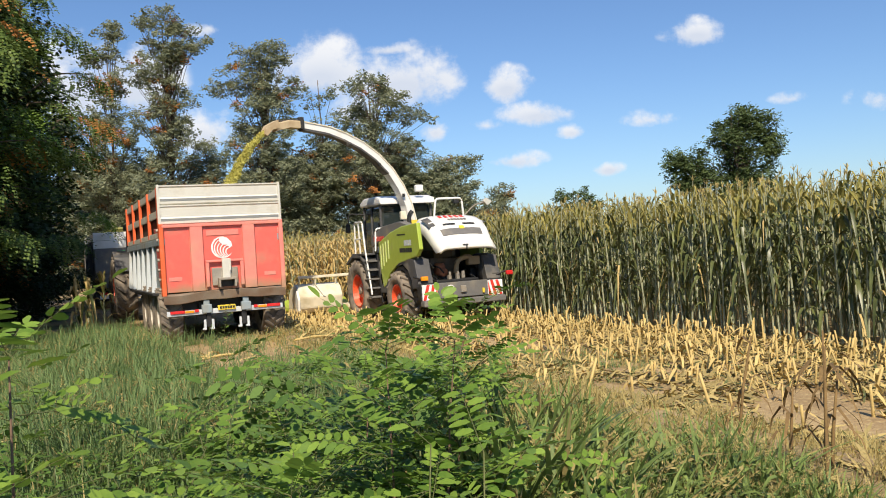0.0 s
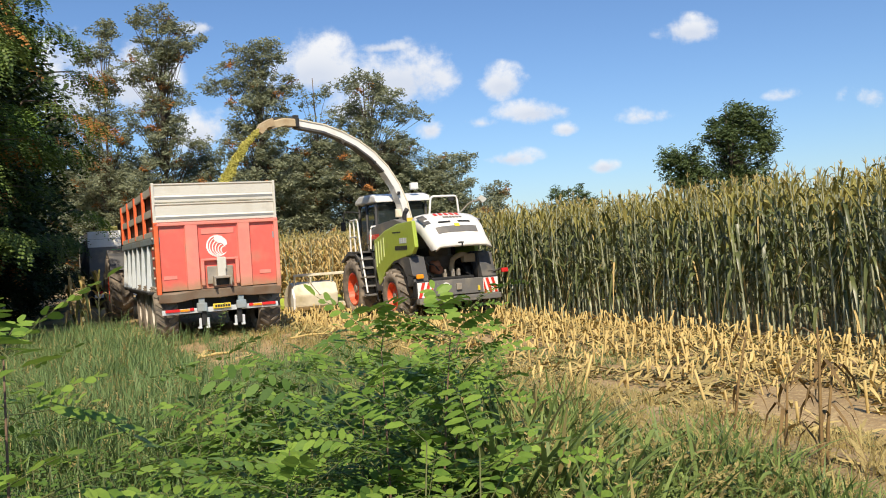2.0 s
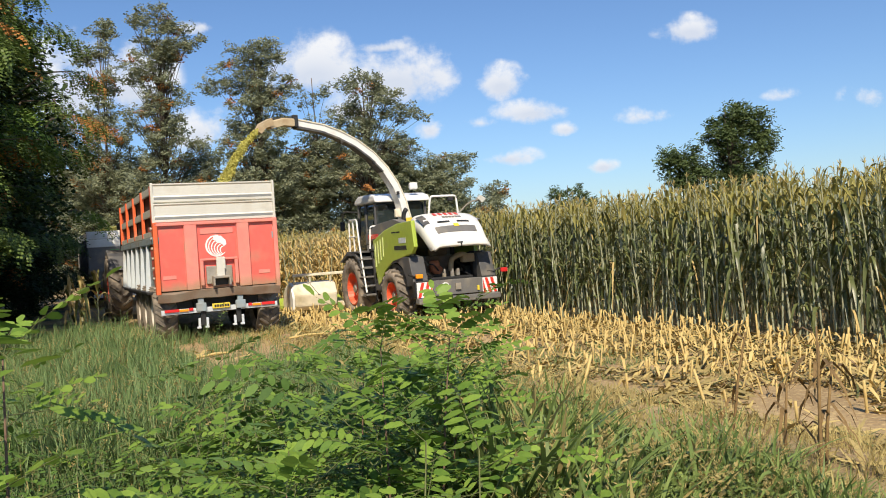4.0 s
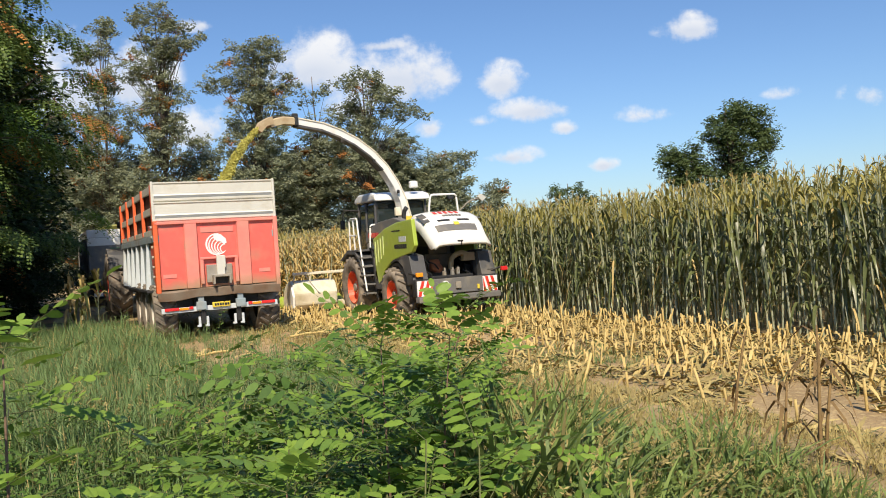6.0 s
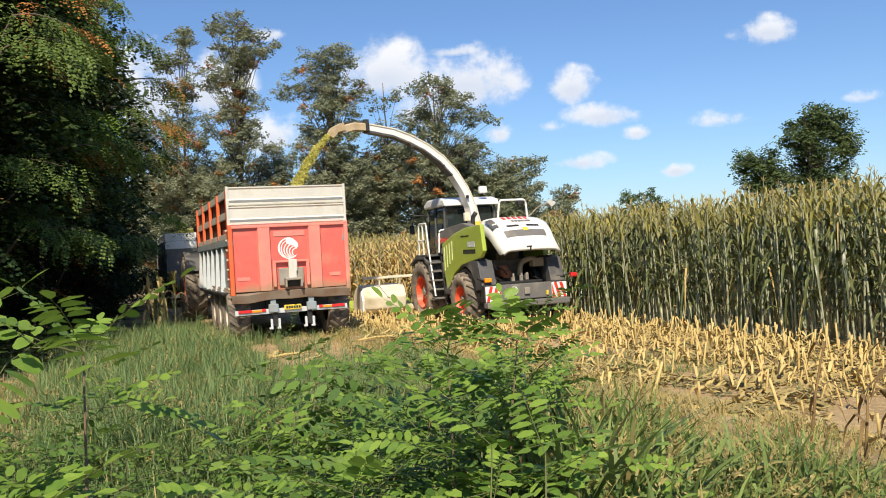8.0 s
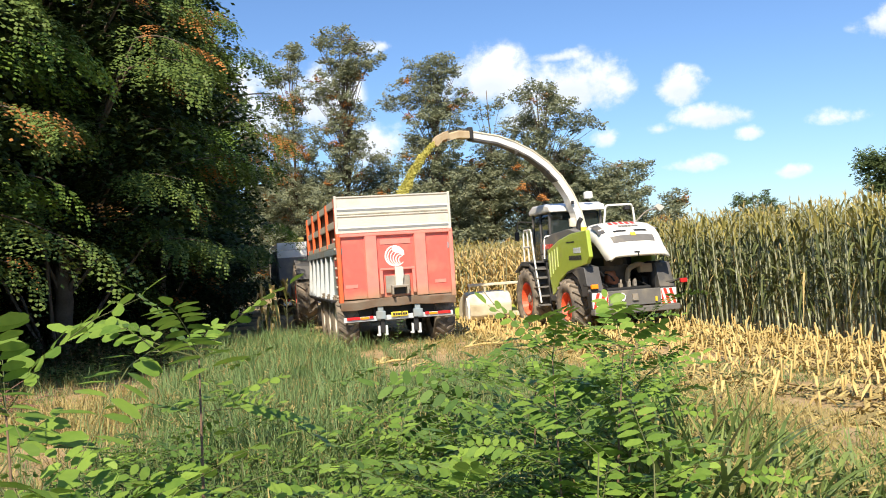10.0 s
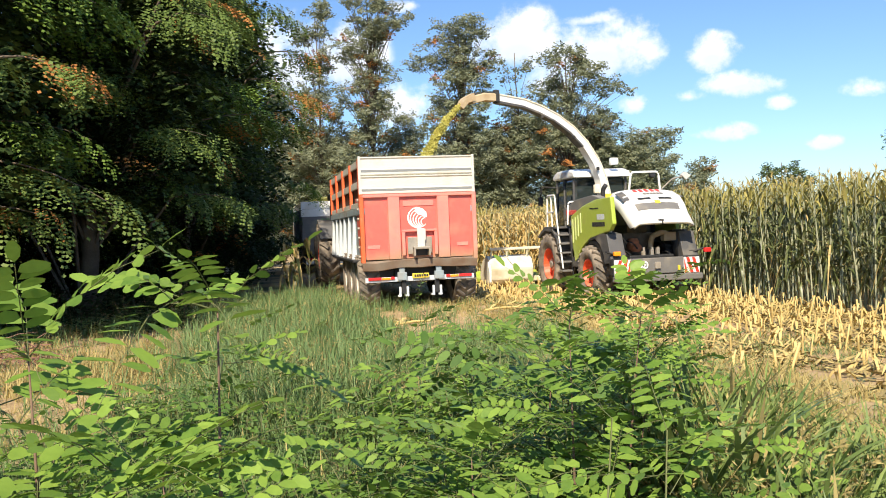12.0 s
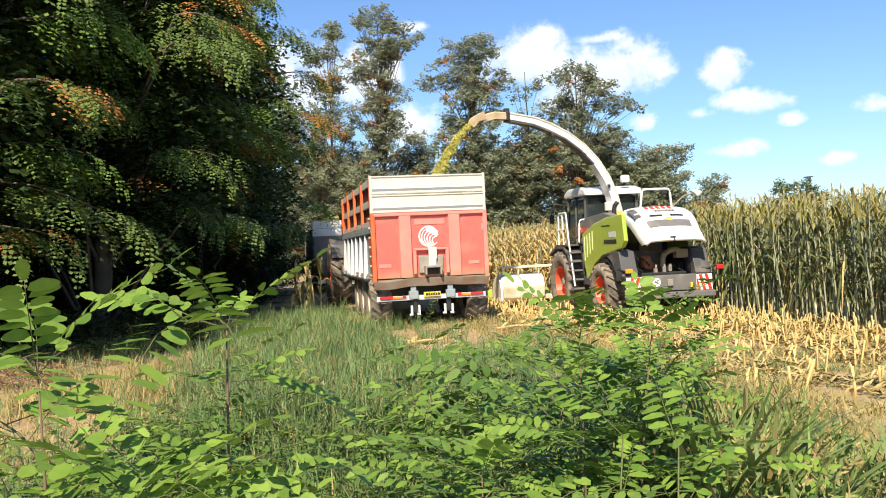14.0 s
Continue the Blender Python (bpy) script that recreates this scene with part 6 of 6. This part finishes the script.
def build_lane_plants():
    rng = random.Random(77)
    soft = [grass_tuft(rng, 18, 0.42, 0.13, 0.0045, 0.06, 0.8) for _ in range(6)]
    tall = [grass_tuft(rng, 18, rng.uniform(0.35, 0.62), 0.15, 0.0048, 0.06, 1.0, 1 if k == 0 else 0) for k in range(8)]
    broad = [grass_tuft(rng, 20, 0.85, 0.13, 0.015, 0.05, 1.0, (1, 0, 0)[k % 3]) for k in range(9)]
    dry = [grass_tuft(rng, 16, 0.26, 0.12, 0.005, 0.95, 1.0) for _ in range(4)]
    low = [grass_tuft(rng, 12, 0.14, 0.12, 0.005, 0.35, 1.3) for _ in range(4)]

    spots = []
    for _ in range(6800):                      # soft lane grass
        u, a = rng.uniform(-6.0, 4.5), 2.6 + 15 * rng.random() ** 1.2
        if u > 0.45 * a and a < 7.0:
            continue
        if not bare(u, a) or rng.random() < 0.08:
            spots.append((u, a, rng.uniform(0.55, 1.05)))
    for _ in range(1500):
        spots.append((rng.uniform(-6, 4.6), rng.uniform(-6, 2.6), rng.uniform(0.5, 0.95)))
    scatter("lane_grass", soft, (M_grass, M_grass_dry), spots, "tangled green grass covering the lane", "grass", rng)
    spots = []
    for _ in range(2600):                      # tall pale grass strip beside the track
        u, a = rng.gauss(0.75, 0.75), rng.uniform(6.5, 20)
        if u < 1.9 and u > -1.6:
            spots.append((u, a, rng.uniform(0.7, 1.15)))
    scatter("tall_grass", tall, (M_grass, M_grass_dry), spots, "tall pale green grass strip beside the wheel track", "grass", rng)
    spots = []
    for _ in range(1500):                       # coarse grass at the field's edge, in arching clumps
        bearing = 25 + 30 * rng.random() ** 1.1
        far_off = 2.5 + (4.9 - 0.105 * (bearing - 25)) * rng.random() ** 1.1
        u, a = far_off * math.sin(radians(bearing)), far_off * math.cos(radians(bearing))
        n = noise.noise(Vector((u * 1.3, a * 1.3, 21)))
        if n > -0.25:
            spots.append((u, a, rng.uniform(0.65, 1.1) * (0.85 + 0.5 * n) * (1 - 0.35 * smoothstep(bearing, 32, 50))))
    scatter("coarse_grass", broad, (M_reed, M_grass_dry), spots[::3], "coarse broad-bladed grass at the field edge", "grass", rng, 14)
    stems = [culm_grass(rng, rng.uniform(0.55, 0.85), 6, 0.016, 0.30) for _ in range(10)]
    scatter("leafy_grass", stems, (M_reed, M_grass_dry), spots + [(u + 0.13, a - 0.1, sc * 0.8) for u, a, sc in spots[::4]], "leafy green grass stems with loose tan seed heads", "grass", rng, 12)
    spots = []
    for _ in range(900):
        u, a = rng.uniform(-8, -0.6), rng.uniform(7, 17)
        spots.append((u, a, rng.uniform(0.4, 1.0) * (1.25 if noise.noise(Vector((u * 0.8, a * 0.8, 2))) > 0.1 else 0.5)))
    for _ in range(750):
        u, a = rng.uniform(3.6, 6.2), rng.uniform(3, 20)
        spots.append((u, a, rng.uniform(0.4, 1.0)))
    for _ in range(220):                       # withered tufts between the shoots
        a = rng.uniform(2.8, 6.5)
        spots.append((a * rng.uniform(0.25, 0.75), a, rng.uniform(1.0, 1.7)))
    for _ in range(160):
        u, a = rng.gauss(-1.9, 0.45), rng.gauss(10.6, 0.6)
        spots.append((u, a, rng.uniform(0.9, 1.4)))
    scatter("dry_grass", dry, (M_grass_dry, M_grass_dry), spots, "dry straw-coloured grass on bare earth", "grass", rng)
    spots = []
    for _ in range(1500):
        u, a = rng.uniform(-7, 6.6), rng.uniform(6, 26)
        spots.append((u, a, rng.uniform(0.5, 1.2)))
    for _ in range(260):                       # green patches among the stubble
        u, a = rng.gauss(8.0, 0.7), rng.gauss(12.0, 1.2)
        spots.append((u, a, rng.uniform(0.6, 1.3)))
    scatter("short_weeds", low, (M_grass, M_grass_dry), spots, "short weeds in and beside the wheel tracks", "weeds", rng)

    herbs = [herb(rng, rng.uniform(0.25, 0.5), 19, 0.055) for _ in range(8)]
    spots = []
    for _ in range(2600):
        u, a = rng.uniform(-3.6, 2.9), 2.5 + 5.6 * rng.random() ** 1.15
        if u < -1.2 and a > 6 or u > 2.1:
            continue
        spots.append((u, a, rng.uniform(0.6, 1.25) * (1.0 + 0.4 * noise.noise(Vector((u * 0.9, a * 0.9, 31))))))
    scatter("leafy_weeds", herbs, (M_herb, M_stem), spots, "dense low leafy green weeds", "weeds", rng, 14)

    shoots = [sucker(rng, rng.uniform(0.35, 0.75), rng.randrange(8, 12), rng.uniform(0.30, 0.38)) for _ in range(10)]
    meshes = [mesh_of("locust_shoot", s, (M_herb if i % 5 in (1, 3) else M_locust, M_stem)) for i, s in enumerate(shoots)]
    for i in range(135):
        a = 2.2 + 4.6 * rng.random() ** 1.2
        u = a * (0.10 + 0.42 * rng.random() ** 0.7) if i % 8 else rng.uniform(-2.6, 0.5)
        ob = new("locust_shoot", meshes[i % len(meshes)])
        ob.matrix_world = FIELD @ turn(u, a, gz(u, a), rng.uniform(0.75, 1.35), rng, 12)
        tagged(ob, "low green locust shoot with paired oval leaflets", "plant", "shoots among the weeds")


def sapling(name, u, a, height, branches, leaf_len, seed, label, lean=(0, 0), spread=0.35):
    rng = random.Random(seed)
    root = thing(name, at_field(u, a), label, "sapling", "young locust saplings")
    s = Shape()
    pts = [Vector((lean[0] * t * t, lean[1] * t * t, height * t - 0.03)) for t in (0, 0.25, 0.5, 0.75, 1)]
    s.tube(pts, (0.008, 0.007, 0.0055, 0.004, 0.002), 6, 0)
    leaves = [mesh_of("leaf", compound_leaf(rng, 15, leaf_len * k, leaf_len * k * 0.045, 8, d, 0, 1), (M_locust, M_stem)) for k, d in ((1, 0.25), (0.85, 0.4), (1.1, 0.55), (0.7, 0.2))]
    def leaf(p, az, pitch):
        ob = new("leaf", leaves[rng.randrange(4)])
        ob.parent = root
        ob.matrix_local = pose(*p, rng.uniform(-28, 28), pitch, az) @ Matrix.Scale(rng.uniform(0.8, 1.15), 4)
    for i in range(branches):
        t = 0.12 + 0.88 * i / max(1, branches - 1)
        p = Vector((lean[0] * t * t, lean[1] * t * t, height * t - 0.03))
        az = 137.5 * i + rng.uniform(-25, 25)
        L = spread * (1.25 - 0.75 * t) * rng.uniform(0.7, 1.2)
        d = Vector((math.cos(radians(az)), math.sin(radians(az)), 0))
        tip = p + d * L + Vector((0, 0, L * rng.uniform(0.2, 0.7)))
        mid = p.lerp(tip, 0.5) + Vector((0, 0, 0.06 * L))
        twig = Shape()
        twig.tube([p, mid, tip], (0.004, 0.003, 0.0015), 4, 0)
        ob = new("branch", mesh_of("branch", twig, (M_stem,)))
        ob.parent = root
        for k, f in enumerate((0.35, 0.6, 0.8, 1.0)):
            q = p.lerp(tip, f) + Vector((0, 0, 0.12 * L * f * (1 - f)))
            leaf(q, az + (70 if k % 2 else -70) * (1 - 0.7 * (f == 1.0)) + rng.uniform(-20, 20), rng.uniform(-30, 8))
    for k in range(4):
        leaf(pts[-1], 90 * k + rng.uniform(-20, 20), rng.uniform(-50, -10))
    stem = new("stem", mesh_of("stem", s, (M_twig,), True))
    stem.parent = root


def build_saplings():
    text = "young locust sapling with bright green paired oval leaflets"
    rows = ((1.34, 3.02, 1.26, 5, 0.30, 18, 0.12, 0.05, 0.42), (1.12, 2.95, 1.26, 12, 0.29, 3, 0.02, 0.05, 0.40), (1.50, 3.30, 1.05, 11, 0.28, 5, 0.14, 0.05, 0.42),
            (1.30, 3.8, 1.05, 10, 0.27, 13, 0.05, 0.0, 0.45), (0.7, 2.8, 0.85, 10, 0.27, 14, 0.0, 0.0, 0.4),
            (-0.42, 1.85, 1.42, 8, 0.37, 6, -0.04, 0.10, 0.34), (-0.10, 2.15, 1.48, 8, 0.34, 7, 0.02, 0.05, 0.36), (-0.34, 1.60, 1.12, 12, 0.35, 8, -0.04, 0.02, 0.2),
            (-0.18, 1.78, 1.18, 13, 0.28, 15, 0.0, 0.0, 0.22), (-0.22, 1.62, 0.86, 14, 0.27, 17, 0.0, 0.0, 0.22), (2.35, 5.2, 1.2, 6, 0.24, 10, 0.25, 0.0, 0.45))
    for u, a, h, n, L, seed, dx, dy, w in rows:
        sapling("locust_sapling", u, a, h, n, L, seed, text, (dx, dy), w)


def build_lane_details():
    rng = random.Random(91)
    # brush pile on the open earth
    dead = mat("dead_twig", ((0.15, 0.07, 0.045), (0.34, 0.20, 0.14)), 0.9)
    withered = mat("withered_stalk", ((0.09, 0.055, 0.02), (0.30, 0.19, 0.07)), 0.9)
    heap = thing("brush_heap", at_field(-3.3, 12.4), "heap of reddish-brown dead twigs on bare earth", "brush heap")
    for _ in range(110):
        a = rng.uniform(0, 6.28)
        p = Vector((rng.gauss(0, 0.35), rng.gauss(0, 0.25), abs(rng.gauss(0.12, 0.14))))
        d = Vector((math.cos(a), math.sin(a), rng.uniform(-0.2, 0.5))) * rng.uniform(0.2, 0.55)
        s = Shape()
        s.tube([p, p + d * 0.5 + Vector((0, 0, 0.03)), p + d], (0.008, 0.006, 0.002), 4, 0)
        new("twig", mesh_of("twig", s, (dead,))).parent = heap
    # undergrowth at the foot of the thicket, the trees' shade put into its leaf colour
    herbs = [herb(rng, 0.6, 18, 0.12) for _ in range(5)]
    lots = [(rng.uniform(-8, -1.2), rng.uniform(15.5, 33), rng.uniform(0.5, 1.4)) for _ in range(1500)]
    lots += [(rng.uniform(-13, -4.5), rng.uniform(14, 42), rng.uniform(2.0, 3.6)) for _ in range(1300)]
    scatter("undergrowth", herbs, (M_shaded_leaf, M_twig), lots, "dark leafy undergrowth below the shaded trees", "undergrowth", rng)
    # leftover dry maize by the lane
    plants = [mesh_of("dry_maize", corn_plant(rng, True, 1.35, 0.6), CORN_MATS) for _ in range(3)]
    for i, (u, a) in enumerate(((0.9, 21.6), (1.3, 22.4), (0.7, 23.0))):
        ob = new("dry_maize", plants[i % 3])
        ob.matrix_world = at_field(u, a, 50 * i)
        tagged(ob, "stunted dry yellow maize plant standing by the lane", "maize plant", "dry maize by the lane")
    # dry stalks rising from the weeds at the field's edge
    for i, (u, a, h) in enumerate(((4.35, 3.85, 0.75), (4.5, 4.0, 0.95), (4.28, 4.1, 0.6), (4.9, 5.2, 0.8), (4.15, 3.7, 0.9))):
        dx, dy = rng.uniform(-0.2, 0.2), rng.uniform(-0.1, 0.1)
        root = thing("dry_stalk", at_field(u, a), "broken dry brown stalk with withered leaves", "plant", "dry stalks at the field edge")
        s = Shape()
        s.tube([(0, 0, -0.02), (dx * 0.4, dy * 0.4, h * 0.5), (dx, dy, h)], (0.014, 0.011, 0.006), 6, 0)
        new("stem", mesh_of("stem", s, (withered,))).parent = root
        for k in range(7):
            t = rng.uniform(0.3, 1)
            b = rng.uniform(0, 6.28)
            out = Vector((math.cos(b), math.sin(b), 0))
            p = Vector((dx * t, dy * t, h * t))
            s = Shape()
            s.strip([p, p + out * 0.1 + Vector((0, 0, 0.05)), p + out * 0.2 - Vector((0, 0, 0.05)), p + out * 0.24 - Vector((0, 0, 0.16))], Vector((-out.y, out.x, 0)), (0.006, 0.014, 0.01, 0.002), 0)
            new("leaf", mesh_of("leaf", s, (withered,))).parent = root
    # an upright weed behind the trailer and pale stalks lying on the track
    s = herb(rng, 0.75, 24, 0.10)
    ob = new("upright_weed", mesh_of("upright_weed", s, (M_herb, M_stem)))
    ob.matrix_world = at_field(2.95, 16.2)
    tagged(ob, "upright green weed growing on the wheel track", "weed")
    for i, (u, a, rz) in enumerate(((2.55, 14.2, 20), (2.1, 14.8, -30), (3.4, 15.2, 70), (3.0, 13.2, 100), (4.6, 15.9, 10))):
        s = Shape()
        s.tube([(-0.4, 0, 0.05), (0, 0.05, 0.07), (0.3, 0.0, 0.06), (0.45, 0.02, 0.14)], (0.022, 0.024, 0.02, 0.008), 6, 0)
        s.strip([(-0.3, 0, 0.06), (-0.1, 0.15, 0.14), (0.1, 0.28, 0.10), (0.2, 0.4, 0.03)], Vector((1, 0, 0)), (0.02, 0.04, 0.035, 0.005), 0)
        ob = new("cut_stalk", mesh_of("cut_stalk", s, (M_straw,)))
        ob.matrix_world = at_field(u, a, rz)
        tagged(ob, "pale cut maize stalk lying on the track", "maize stalk", "stalks on the track")


build_lane_plants()
build_saplings()
build_lane_details()
